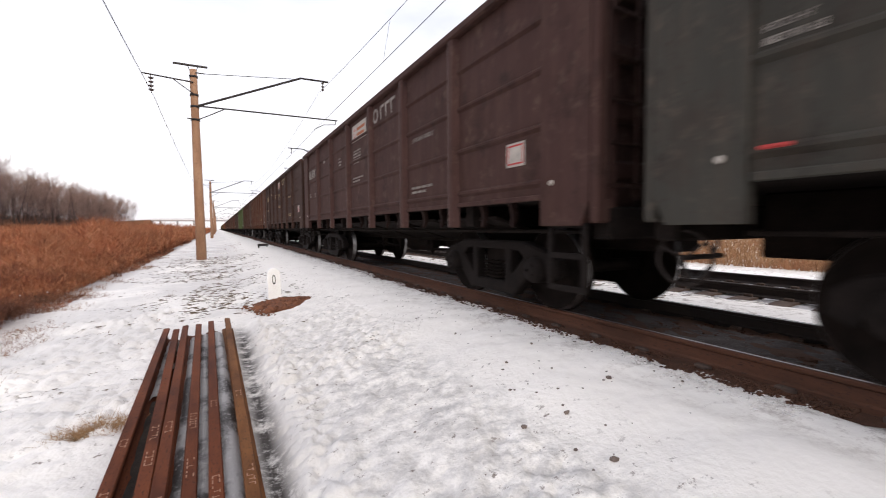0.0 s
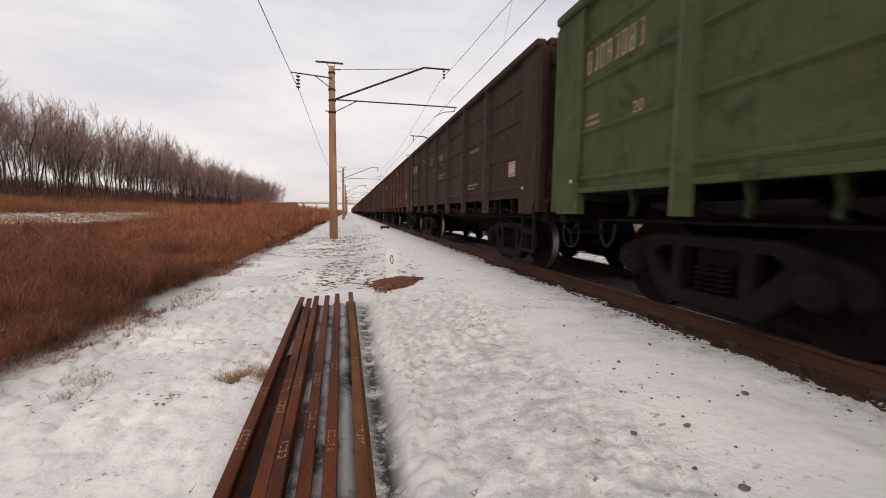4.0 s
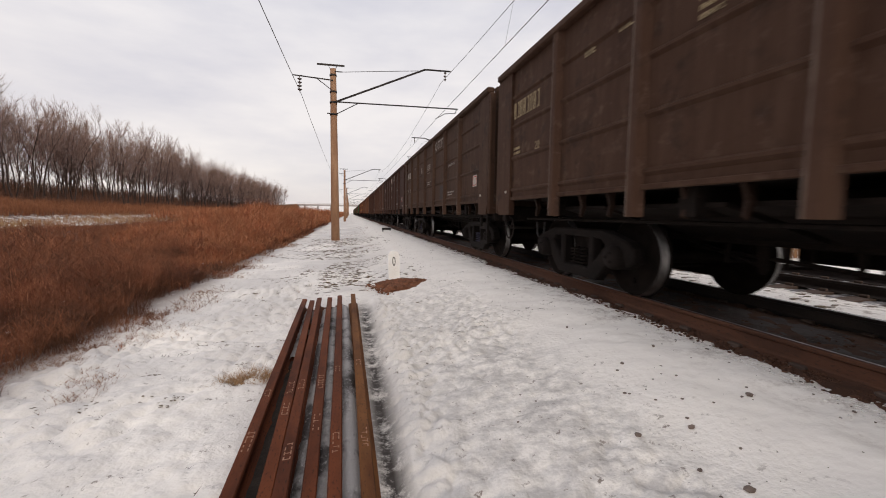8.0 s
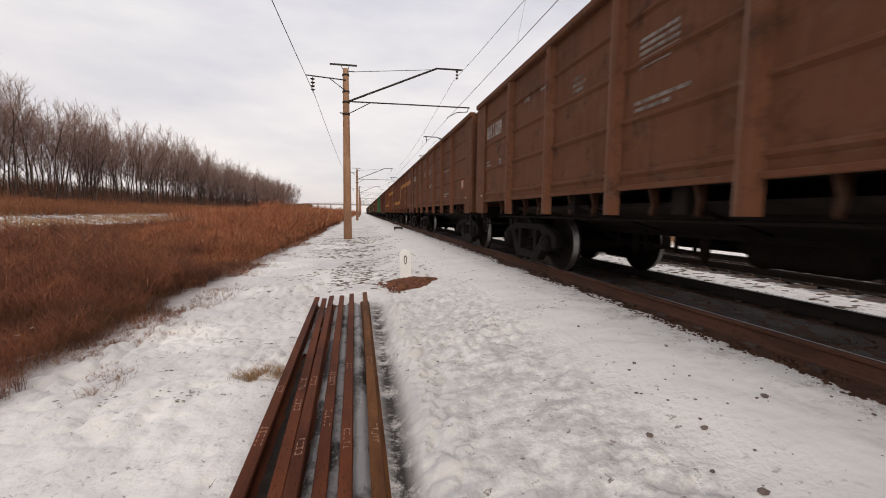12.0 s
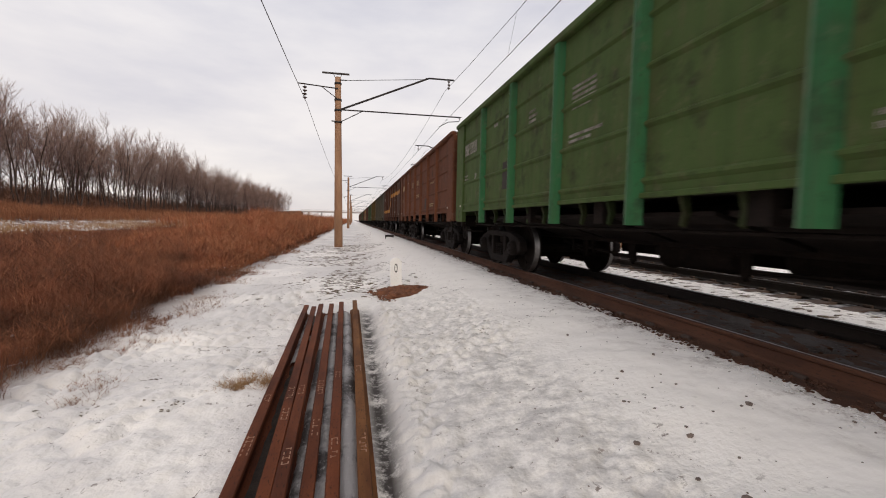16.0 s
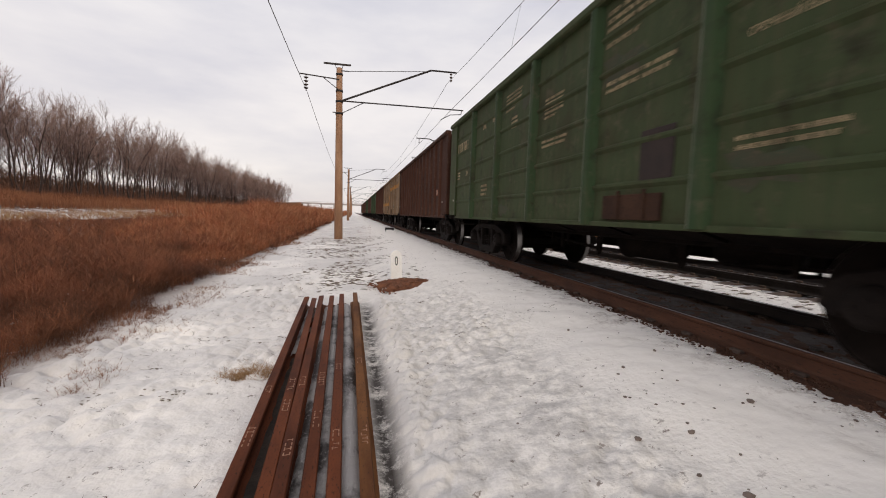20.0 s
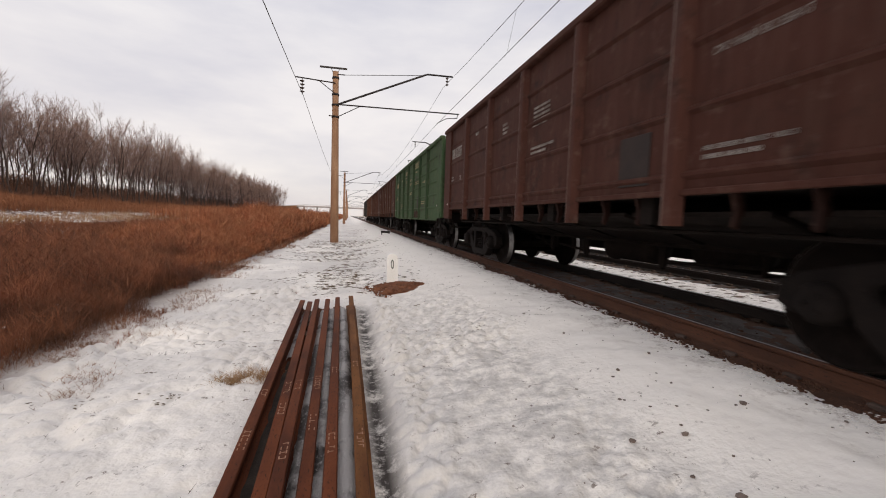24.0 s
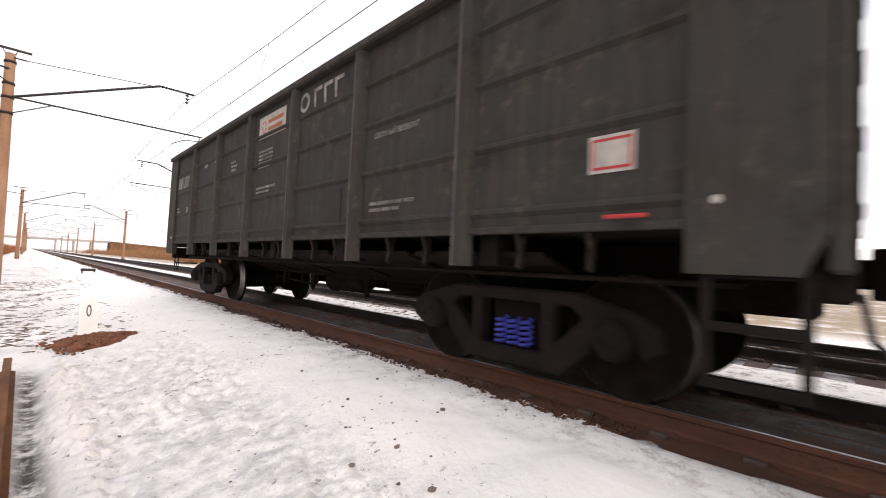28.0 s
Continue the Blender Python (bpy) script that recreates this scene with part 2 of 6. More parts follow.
    east = n.new("ShaderNodeMath")
    east.operation = "MULTIPLY"
    l.new(ramp_node(n, l, sep.outputs["X"], 17.5, 21.0), east.inputs[0])
    l.new(ramp_node(n, l, big, 0.3, 0.5), east.inputs[1])
    col = mix_node(n, l, east.outputs["Value"], col, (0.33, 0.245, 0.15))
    l.new(col, b.inputs["Base Color"])
    b.inputs["Roughness"].default_value = 0.72
    bp = n.new("ShaderNodeBump")
    bp.inputs["Strength"].default_value = 1.0
    tread = n.new("ShaderNodeMapRange")
    tread.inputs["To Min"].default_value, tread.inputs["To Max"].default_value = 0.016, 0.004
    l.new(clean, tread.inputs["Value"])
    l.new(tread.outputs["Result"], bp.inputs["Distance"])
    l.new(noise_node(n, l, vec, 21, 4, 0.55), bp.inputs["Height"])
    l.new(bp.outputs["Normal"], b.inputs["Normal"])
    return m


SNOW = snow_material()
BALLAST = surface("brown_ballast", (0.08, 0.036, 0.02), (0.13, 0.057, 0.031), (0.05, 0.026, 0.018), 5, 70, 0.95, 0, 0.7, 0.015)
BALLAST_FROST = surface("frosted_ballast", (0.05, 0.032, 0.025), (0.13, 0.105, 0.095), (0.2, 0.175, 0.165), 3.0, 45, 0.95, 0, 0.7, 0.015)
BALLAST_GREY = surface("snowy_grey_ballast", (0.045, 0.038, 0.036), (0.6, 0.58, 0.59), (0.03, 0.026, 0.025), 2.6, 26, 0.95, 0, 1.0, 0.03)
RUST = surface("rusty_rail", (0.06, 0.0175, 0.0085), (0.15, 0.043, 0.0165), (0.03, 0.0125, 0.008), 4, 90, 0.75, 0.0, 0.3, 0.003, (1, 0.3, 1), spec=0.15)
RUST_PALE = surface("ochre_rusty_rail", (0.095, 0.036, 0.014), (0.2, 0.085, 0.03), (0.06, 0.028, 0.015), 5, 90, 0.75, 0.0, 0.3, 0.003, (1, 0.3, 1), spec=0.15)
RUST_TRACK = surface("rusty_track_rail", (0.08, 0.033, 0.018), (0.13, 0.053, 0.028), (0.04, 0.021, 0.016), 6, 70, 0.85, 0.1, 0.3, 0.003, (1, 0.3, 1))
# dark far-track rails; on the near track's far rail, shade in the colour
RAIL_DARK = surface("oil_black_rail", (0.022, 0.016, 0.014), (0.04, 0.028, 0.023), (0.015, 0.012, 0.011), 6, 70, 0.85, 0.1, 0.3, 0.003, (1, 0.3, 1))
SHINE = surface("polished_rail_head", (0.4, 0.39, 0.38), (0.55, 0.54, 0.53), None, 8, 60, 0.42, 1.0, 0.05, 0.001)
CONCRETE = surface("pole_concrete", (0.27, 0.14, 0.078), (0.38, 0.22, 0.13), (0.12, 0.065, 0.04), 2.5, 40, 0.9, 0, 0.4, 0.006, (1, 1, 0.25))
SLEEPER = surface("sleeper_concrete", (0.07, 0.045, 0.035), (0.11, 0.075, 0.058), (0.04, 0.03, 0.025), 5, 50, 0.95, 0, 0.5, 0.006)
IRON = surface("dark_iron", (0.03, 0.028, 0.03), (0.055, 0.046, 0.042), None, 6, 50, 0.65, 0.6, 0.2, 0.003)
GLAZE = surface("insulator_glaze", (0.06, 0.045, 0.04), (0.1, 0.075, 0.065), None, 8, 40, 0.25, 0, 0.05, 0.001)
WIRE = surface("copper_wire", (0.04, 0.035, 0.033), (0.07, 0.055, 0.045), None, 5, 40, 0.6, 0.7, 0.0, 0.001)
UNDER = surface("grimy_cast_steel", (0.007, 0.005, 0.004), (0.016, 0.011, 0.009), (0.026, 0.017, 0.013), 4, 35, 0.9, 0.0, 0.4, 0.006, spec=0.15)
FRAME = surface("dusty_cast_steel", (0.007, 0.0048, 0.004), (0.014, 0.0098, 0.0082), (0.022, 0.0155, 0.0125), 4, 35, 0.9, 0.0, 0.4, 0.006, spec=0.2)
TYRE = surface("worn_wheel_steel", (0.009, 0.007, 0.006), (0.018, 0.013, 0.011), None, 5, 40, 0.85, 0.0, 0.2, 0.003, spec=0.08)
TREAD = surface("bright_wheel_tread", (0.16, 0.15, 0.145), (0.3, 0.29, 0.28), None, 9, 60, 0.45, 1.0, 0.05, 0.001)
BLUE = surface("blue_spring", (0.045, 0.05, 0.3), (0.06, 0.07, 0.42), None, 9, 60, 0.6, 0.1, 0.2, 0.002)
PAINT = paint_material("wagon_paint", (0.04, 0.017, 0.011), (0.085, 0.055, 0.04), 0.5)
STENCIL = surface("faded_white_stencil", (0.42, 0.38, 0.34), (0.17, 0.145, 0.125), None, 5, 60, 0.85, 0, 0.1, 0.001)
WHITE = surface("white_stencil", (0.55, 0.5, 0.44), (0.38, 0.34, 0.3), None, 9, 60, 0.8, 0, 0.1, 0.001)
YELLOW = surface("yellow_stencil", (0.46, 0.36, 0.21), (0.22, 0.165, 0.095), None, 5, 60, 0.8, 0, 0.1, 0.001)
ORANGE = surface("orange_stripe", (0.46, 0.21, 0.034), (0.3, 0.125, 0.024), (0.17, 0.08, 0.03), 3, 30, 0.75, 0, 0.1, 0.002)
RED = surface("red_mark", (0.5, 0.04, 0.035), (0.38, 0.035, 0.03), None, 9, 60, 0.6, 0, 0.1, 0.001)
STICKER = surface("orange_red_sticker", (0.42, 0.13, 0.05), (0.34, 0.1, 0.04), None, 9, 60, 0.7, 0, 0.1, 0.001)
SPRAY_PALE = surface("faded_pale_spray", (0.13, 0.052, 0.028), (0.065, 0.027, 0.017), None, 3, 30, 0.85, 0, 0.1, 0.001)
SPRAY_RED = surface("faded_red_spray", (0.12, 0.03, 0.017), (0.06, 0.022, 0.014), None, 3, 30, 0.85, 0, 0.1, 0.001)
PATCH = surface("dark_repair_patch", (0.02, 0.012, 0.0095), (0.032, 0.019, 0.015), None, 5, 40, 0.8, 0, 0.2, 0.003)
SCUFF = surface("scuffed_rusty_paint", (0.062, 0.052, 0.03), (0.042, 0.058, 0.03), (0.1, 0.075, 0.045), 6, 24, 0.9, 0, 0.1, 0.001)
RUSTDOOR = surface("rusty_door_steel", (0.036, 0.018, 0.012), (0.065, 0.032, 0.019), (0.02, 0.012, 0.009), 4, 40, 0.9, 0, 0.4, 0.006, spec=0.2)
SNOWCLUMP = surface("snow_clump", (0.82, 0.79, 0.77), (0.7, 0.67, 0.64), None, 6, 40, 0.8, 0, 0.3, 0.01)
CLUMP = surface("dead_grass_clump", (0.12, 0.085, 0.055), (0.2, 0.15, 0.1), (0.07, 0.05, 0.035), 14, 60, 0.95, 0, 0.8, 0.02)
POST_WHITE = surface("whitewash", (0.95, 0.945, 0.94), (0.92, 0.91, 0.9), (0.75, 0.72, 0.68), 6, 60, 0.9, 0, 0.2, 0.003)
BLACK = surface("black_paint", (0.03, 0.03, 0.03), (0.05, 0.045, 0.045), None, 8, 50, 0.7, 0, 0.1, 0.001)
MOUND = surface("red_brown_gravel", (0.11, 0.042, 0.022), (0.23, 0.092, 0.046), (0.05, 0.024, 0.017), 8, 50, 0.95, 0, 0.8, 0.02)
STONE = surface("grey_brown_stone", (0.13, 0.1, 0.085), (0.22, 0.17, 0.145), (0.07, 0.05, 0.045), 9, 60, 0.9, 0, 0.5, 0.006)
BARK = surface("grey_bark", (0.075, 0.049, 0.04), (0.12, 0.082, 0.067), (0.04, 0.028, 0.023), 3, 25, 0.95, 0, 0.6, 0.02, (1, 1, 0.3))
TWIG = surface("bare_twigs", (0.28, 0.18, 0.148), (0.38, 0.255, 0.212), None, 2, 20, 0.95, 0, 0.0, 0.01)
BRIDGE = surface("bridge_concrete", (0.4, 0.36, 0.34), (0.5, 0.46, 0.44), None, 0.3, 4, 0.9, 0, 0.2, 0.01)


def stem_material(name, colours, dark=0.0):
    m, n, l, b = nodes_of(name)
    geo = n.new("ShaderNodeNewGeometry")
    r = n.new("ShaderNodeValToRGB")
    r.color_ramp.elements[0].color = (*colours[0], 1)
    r.color_ramp.elements[1].color = (*colours[-1], 1)
    for i, c in enumerate(colours[1:-1], 1):
        e = r.color_ramp.elements.new(i / (len(colours) - 1))
        e.color = (*c, 1)
    l.new(geo.outputs["Random Per Island"], r.inputs["Fac"])
    patch = noise_node(n, l, geo.outputs["Position"], 0.55, 5, 0.65)
    col = mix_node(n, l, ramp_node(n, l, patch, 0.38, 0.62), r.outputs["Color"], mix_node(n, l, 0.7, r.outputs["Color"], (0.27, 0.115, 0.052)))
    broad = noise_node(n, l, geo.outputs["Position"], 0.21, 4, 0.6)
    col = mix_node(n, l, ramp_node(n, l, broad, 0.47, 0.66), col, mix_node(n, l, 0.4, col, (0.4, 0.17, 0.085)))
    thicket = noise_node(n, l, geo.outputs["Position"], 1.1, 4, 0.6)
    dull = n.new("ShaderNodeMath")
    dull.operation = "MULTIPLY"
    dull.inputs[1].default_value = dark
    l.new(ramp_node(n, l, thicket, 0.43, 0.57), dull.inputs[0])
    col = mix_node(n, l, dull.outputs["Value"], col, (0.045, 0.017, 0.01))
    l.new(col, b.inputs["Base Color"])
    b.inputs["Roughness"].default_value = 0.95
    return m


STEMS = stem_material("red_brown_stems", [(0.2599, 0.0678, 0.0294), (0.4407, 0.1333, 0.0531), (0.2034, 0.0565, 0.0294), (0.565, 0.209, 0.0904), (0.678, 0.3729, 0.2034)], 0.28)
WEEDS = stem_material("dark_weeds", [(0.1582, 0.0418, 0.0192), (0.2486, 0.0701, 0.0305), (0.1017, 0.0294, 0.0158), (0.339, 0.1186, 0.0531), (0.5198, 0.2486, 0.1356)], 0.72)
EDGE_WEEDS = stem_material("pale_edge_weeds", [(0.2, 0.095, 0.05), (0.36, 0.22, 0.13), (0.12, 0.05, 0.028), (0.5, 0.36, 0.24)], 0.3)
BRIGHT_STEMS = stem_material("tawny_stems", [(0.281, 0.101, 0.044), (0.374, 0.152, 0.0686), (0.218, 0.0782, 0.037), (0.458, 0.221, 0.114)], 0.25)
UNDERWOOD = stem_material("grey_brown_undergrowth", [(0.12, 0.072, 0.055), (0.17, 0.105, 0.08), (0.09, 0.053, 0.04), (0.21, 0.135, 0.105)])
REED = stem_material("dry_reeds", [(0.34, 0.2, 0.1), (0.22, 0.125, 0.065), (0.42, 0.27, 0.14), (0.28, 0.15, 0.075)])
TUFT = stem_material("dead_tufts", [(0.085, 0.055, 0.04), (0.05, 0.033, 0.025), (0.14, 0.09, 0.06)])
STRAW = stem_material("pale_straw", [(0.42, 0.29, 0.15), (0.3, 0.19, 0.1), (0.5, 0.37, 0.21)])
GRASS = stem_material("dry_grass", [(0.16, 0.1, 0.06), (0.1, 0.06, 0.04), (0.22, 0.145, 0.085)])


# ---- mesh helpers ----
def mesh_of(bm, name, mats):
    me = bpy.data.meshes.new(name)
    bm.normal_update()
    bm.to_mesh(me)
    bm.free()
    for m in mats if isinstance(mats, (list, tuple)) else [mats]:
        me.materials.append(m)
    return me


def part(name, bm, material, parent, label="", at=None):
    """Links a bmesh (or a finished mesh) as one mesh object under a thing or a part."""
    me = bm if isinstance(bm, bpy.types.Mesh) else mesh_of(bm, name, material)
    ob = new(name, me)
    ob.parent = parent
    if at is not None:
        ob.matrix_basis = at
    if label:
        ob["label"] = label
    return ob


def thing(name, label, category, group="", at=None):
    ob = new(name)
    ob.empty_display_size = 0.2
    if at is not None:
        ob.matrix_basis = at
    return tagged(ob, label, category, group)


def box(bm, x0, x1, y0, y1, z0, z1, bevel=0.0, mat=0):
    g = bmesh.ops.create_cube(bm, size=1, matrix=Matrix.Translation(((x0 + x1) / 2, (y0 + y1) / 2, (z0 + z1) / 2)) @ Matrix.Diagonal((x1 - x0, y1 - y0, z1 - z0, 1)))
    vs = g["verts"]
    fs = {f for v in vs for f in v.link_faces}
    if bevel:
        es = {e for v in vs for e in v.link_edges}
        r = bmesh.ops.bevel(bm, geom=list(es), offset=bevel, segments=1, affect="EDGES")
        fs = {f for f in r["faces"]} | {f for f in fs if f.is_valid}
    for f in fs:
        f.material_index = mat
    return bm


def prism(bm, pts, a0, a1, axis="x", mat=0):
    """A polygon in the other two axes, drawn out along an axis from a0 to a1."""
    def place(p, a):
        return {"x": (a, p[0], p[1]), "y": (p[0], a, p[1]), "z": (p[0], p[1], a)}[axis]
    lo = [bm.verts.new(place(p, a0)) for p in pts]
    hi = [bm.verts.new(place(p, a1)) for p in pts]
    fs = [bm.faces.new(lo), bm.faces.new(hi[::-1])]
    for i in range(len(pts)):
        j = (i + 1) % len(pts)
        fs.append(bm.faces.new((lo[j], lo[i], hi[i], hi[j])))
    for f in fs:
        f.material_index = mat
    bmesh.ops.recalc_face_normals(bm, faces=fs)
    return bm


def rod(bm, a, b, r0, r1=None, sides=8, mat=0):
    a, b = Vector(a), Vector(b)
    d = b - a
    g = bmesh.ops.create_cone(bm, cap_ends=True, segments=sides, radius1=r0, radius2=r0 if r1 is None else r1, depth=d.length,
                              matrix=Matrix.Translation((a + b) / 2) @ d.to_track_quat("Z", "Y").to_matrix().to_4x4())
    for v in g["verts"]:
        for f in v.link_faces:
            f.material_index = mat
    return bm


def lathe(bm, profile, axis="x", sides=40, mats=None):
    """A ring profile of (along, radius) turned round an axis."""
    rings = []
    for a, r in profile:
        ring = []
        for i in range(sides):
            w = 2 * math.pi * i / sides
            u, v = r * math.cos(w), r * math.sin(w)
            ring.append(bm.verts.new((a, u, v) if axis == "x" else (u, a, v) if axis == "y" else (u, v, a)))
        rings.append(ring)
    fs = []
    for k in range(len(rings) - 1):
        for i in range(sides):
            j = (i + 1) % sides
            f = bm.faces.new((rings[k][i], rings[k][j], rings[k + 1][j], rings[k + 1][i]))
            f.material_index = mats[k] if mats else 0
            f.smooth = True
            fs.append(f)
    fs.append(bm.faces.new(rings[0]))
    fs.append(bm.faces.new(rings[-1]))
    bmesh.ops.recalc_face_normals(bm, faces=fs)
    return bm


def soup(name, verts, faces, material):
    me = bpy.data.meshes.new(name)
    verts, faces = np.asarray(verts, np.float32), np.asarray(faces, np.int32)
    k = faces.shape[1]
    me.vertices.add(len(verts))
    me.vertices.foreach_set("co", verts.ravel())
    me.loops.add(faces.size)
    me.loops.foreach_set("vertex_index", faces.ravel())
    me.polygons.add(len(faces))
    me.polygons.foreach_set("loop_start", np.arange(0, faces.size, k, dtype=np.int32))
    me.update(calc_edges=True)
    me.materials.append(material)
    return me


def value_noise(x, y, seed=0):
    """Smooth noise from -1 to 1 on arrays."""
    xi, yi = np.floor(x).astype(np.int64), np.floor(y).astype(np.int64)
    fx, fy = x - xi, y - yi
    fx, fy = fx * fx * (3 - 2 * fx), fy * fy * (3 - 2 * fy)

    def h(a, b):
        k = (a * 374761393 + b * 668265263 + seed * 974711) & 0x7FFFFFFF
        k = ((k ^ (k >> 13)) * 1274126177) & 0x7FFFFFFF
        return ((k ^ (k >> 16)) & 0xFFFF) / 32767.5 - 1
    return (h(xi, yi) * (1 - fx) + h(xi + 1, yi) * fx) * (1 - fy) + (h(xi, yi + 1) * (1 - fx) + h(xi + 1, yi + 1) * fx) * fy


# ---- the ground ----
PROFILE_X = [-2500, -45, -32, -12, -5, -3.0, 0.3, 1.0, 2.0, 2.5, 3.0, 3.1, 3.32, 5.1, 5.5, 6.3, 7.1, 7.5, 9.3, 10.2, 12, 20, 60, 2500]
PROFILE_Z = [1.2, 1.1, -0.45, -0.8, -0.72, -0.63, -0.58, -0.44, -0.24, -0.155, -0.12, -0.125, -0.3, -0.3, -0.21, -0.16, -0.2, -0.28, -0.28, -0.3, -0.7, -0.8, -0.7, -0.6]


def clods(x, y, size, seed):
    """Rounded lumps of about the given size: 1 at a lump's middle, 0 in the seams."""
    u, v = x / size, y / size
    ui, vi = np.floor(u).astype(np.int64), np.floor(v).astype(np.int64)
    best = np.full(u.shape, 9.0)
    for a in (-1, 0, 1):
        for b in (-1, 0, 1):
            k = ((ui + a) * 374761393 + (vi + b) * 668265263 + seed * 974711) & 0x7FFFFFFF
            k = ((k ^ (k >> 13)) * 1274126177) & 0x7FFFFFFF
            px, py = (k & 0xFFF) / 4095.0, ((k >> 12) & 0xFFF) / 4095.0
            best = np.minimum(best, (ui + a + px - u) ** 2 + (vi + b + py - v) ** 2)
    return np.clip(1 - best * 1.6, 0, 1)


def ground_z(x, y, fine=False):
    x, y = np.asarray(x, float), np.asarray(y, float)
    near = np.clip(1.3 - np.abs(y) / 40, 0.15, 1)
    edge = 0.1 * value_noise(y * 0.7 + 3, x * 0 + 1, 5) + 0.08 * value_noise(y * 3.1, x * 3, 6) + 0.09 * value_noise(y * 9, x * 8, 7) + 0.07 * value_noise(y * 19, x * 17, 17)
    z = np.interp(x + edge * np.clip((x - 2) / 1.0, 0, 1) * (x < 4.2), PROFILE_X, PROFILE_Z)
    snow = np.clip((x + 3.6) / 0.8, 0.35, 1) * np.clip((3.3 - x) / 0.5, 0.25, 1)
    bumps = 0.03 * value_noise(x * 1.3, y * 1.3, 1) + 0.014 * value_noise(x * 3.7, y * 3.7, 2)
    # the trodden path east of the spare rails, its heap of clods, and the trodden snow west of them
    path = np.clip((x - 0.3) / 0.2, 0, 1) * np.clip((1.72 + 0.05 * y + 0.12 * value_noise(y * 1.7, x * 2, 8) - x) / 0.18, 0, 1) * np.clip((8.5 - y) / 3, 0, 1)
    heap = np.exp(-((x - 0.5) / 0.17) ** 2) * (y < 7.4)
    west = np.clip((-0.6 - x) / 0.3, 0, 1) * np.clip((x + 3.3) / 0.5, 0.2, 1) * np.clip((15 - y) / 6, 0, 1)
    calm = np.clip(0.75 + 0.7 * value_noise(x * 1.1, y * 0.9, 19), 0.2, 1.4)
    bumps = bumps + path * 0.014 * value_noise(x * 6, y * 5, 9) + heap * (0.03 + 0.03 * value_noise(x * 6, y * 5, 10)) + west * calm * 0.02 * value_noise(x * 5, y * 4, 13)
    if fine:
        bumps = bumps + (path * calm + heap * 0.9) * (0.05 * clods(x, y, 0.11, 23) + 0.022 * clods(x, y, 0.07, 24) - 0.035)
        bumps = bumps + west * calm * (0.075 * clods(x, y * 0.8, 0.17, 25) + 0.032 * clods(x, y, 0.085, 26) - 0.05)
    # ditch along the stack
    z = z - 0.035 * np.exp(-((x - 0.24) / 0.1) ** 2) * (y < 7.4)
    return z + bumps * snow * near


def build_ground():
    xs = np.concatenate([-np.geomspace(2500, 12, 22), np.arange(-11.5, -3.4, 0.5), np.arange(-3.3, 3.6, 0.026), np.arange(3.7, 12.5, 0.2), np.geomspace(13, 2500, 20)])
    ys = np.concatenate([-np.geomspace(600, 2.2, 14), np.arange(-2, 0.8, 0.3), np.arange(0.9, 6.5, 0.026), np.geomspace(6.53, 40, 210), np.geomspace(41, 3000, 50)])
    gx, gy = np.meshgrid(xs, ys)
    z = ground_z(gx, gy, True)
    nx, ny = len(xs), len(ys)
    idx = np.arange(nx * ny).reshape(ny, nx)
    faces = np.stack([idx[:-1, :-1], idx[:-1, 1:], idx[1:, 1:], idx[1:, :-1]], -1).reshape(-1, 4)
    me = soup("ground", np.stack([gx, gy, z], -1).reshape(-1, 3), faces, SNOW)
    me.polygons.foreach_set("use_smooth", np.ones(len(faces), bool))
    tagged(new("ground", me), "trodden snow over flat ground beside the railway", "ground", kind="structure")


build_ground()


def build_bed(name, x0, x1, material, seed, label, lift=0.0):
    xs = np.linspace(x0, x1, 30)
    ys = np.concatenate([np.arange(-40, 0, 1.0), np.arange(0, 14, 0.12), np.geomspace(14.2, 1500, 120)])
    gx, gy = np.meshgrid(xs, ys)
    z = lift - 0.165 + 0.014 * value_noise(gx * 6, gy * 6, seed) + 0.014 * value_noise(gx * 15, gy * 15, seed + 1)
    z -= 0.25 * np.clip((np.abs(gx - (x0 + x1) / 2) - (x1 - x0) / 2 + 0.16) / 0.16, 0, 1)
    nx, ny = len(xs), len(ys)
    idx = np.arange(nx * ny).reshape(ny, nx)
    faces = np.stack([idx[:-1, :-1], idx[:-1, 1:], idx[1:, 1:], idx[1:, :-1]], -1).reshape(-1, 4)
    tagged(new(name, soup(name, np.stack([gx, gy, z], -1).reshape(-1, 3), faces, material)), label, "track bed", kind="structure")


build_bed("ballast_bed_near", 2.75, 5.75, BALLAST, 11, "rust-brown gravel ballast under the near track")
build_bed("ballast_bed_between_rails", RAIL_X + 0.1, RAIL_X + 1.5, BALLAST_FROST, 12, "frosted grey-brown gravel between the near rails", 0.006)
build_bed("ballast_bed_far", TRACK2_X - 1.5, TRACK2_X + 1.6, BALLAST_GREY, 21, "grey gravel ballast under the far track, snow between", -0.045)


# ---- rails ----
RAIL_OUTLINE = [(-0.075, 0), (0.075, 0), (0.075, 0.011), (0.022, 0.03), (0.01, 0.045), (0.009, 0.135), (0.033, 0.146), (0.0365, 0.172), (0.03, 0.18), (-0.03, 0.18), (-0.0365, 0.172), (-0.033, 0.146), (-0.009, 0.135), (-0.01, 0.045), (-0.022, 0.03), (-0.075, 0.011)]


def rail_mesh(name, y0, y1, body, head):
    bm = bmesh.new()
    prism(bm, RAIL_OUTLINE, y0, y1, "y")
    for f in bm.faces:
        if f.normal.z > 0.9 and f.calc_center_median().z > 0.17:
            f.material_index = 1
    return mesh_of(bm, name, [body, head])


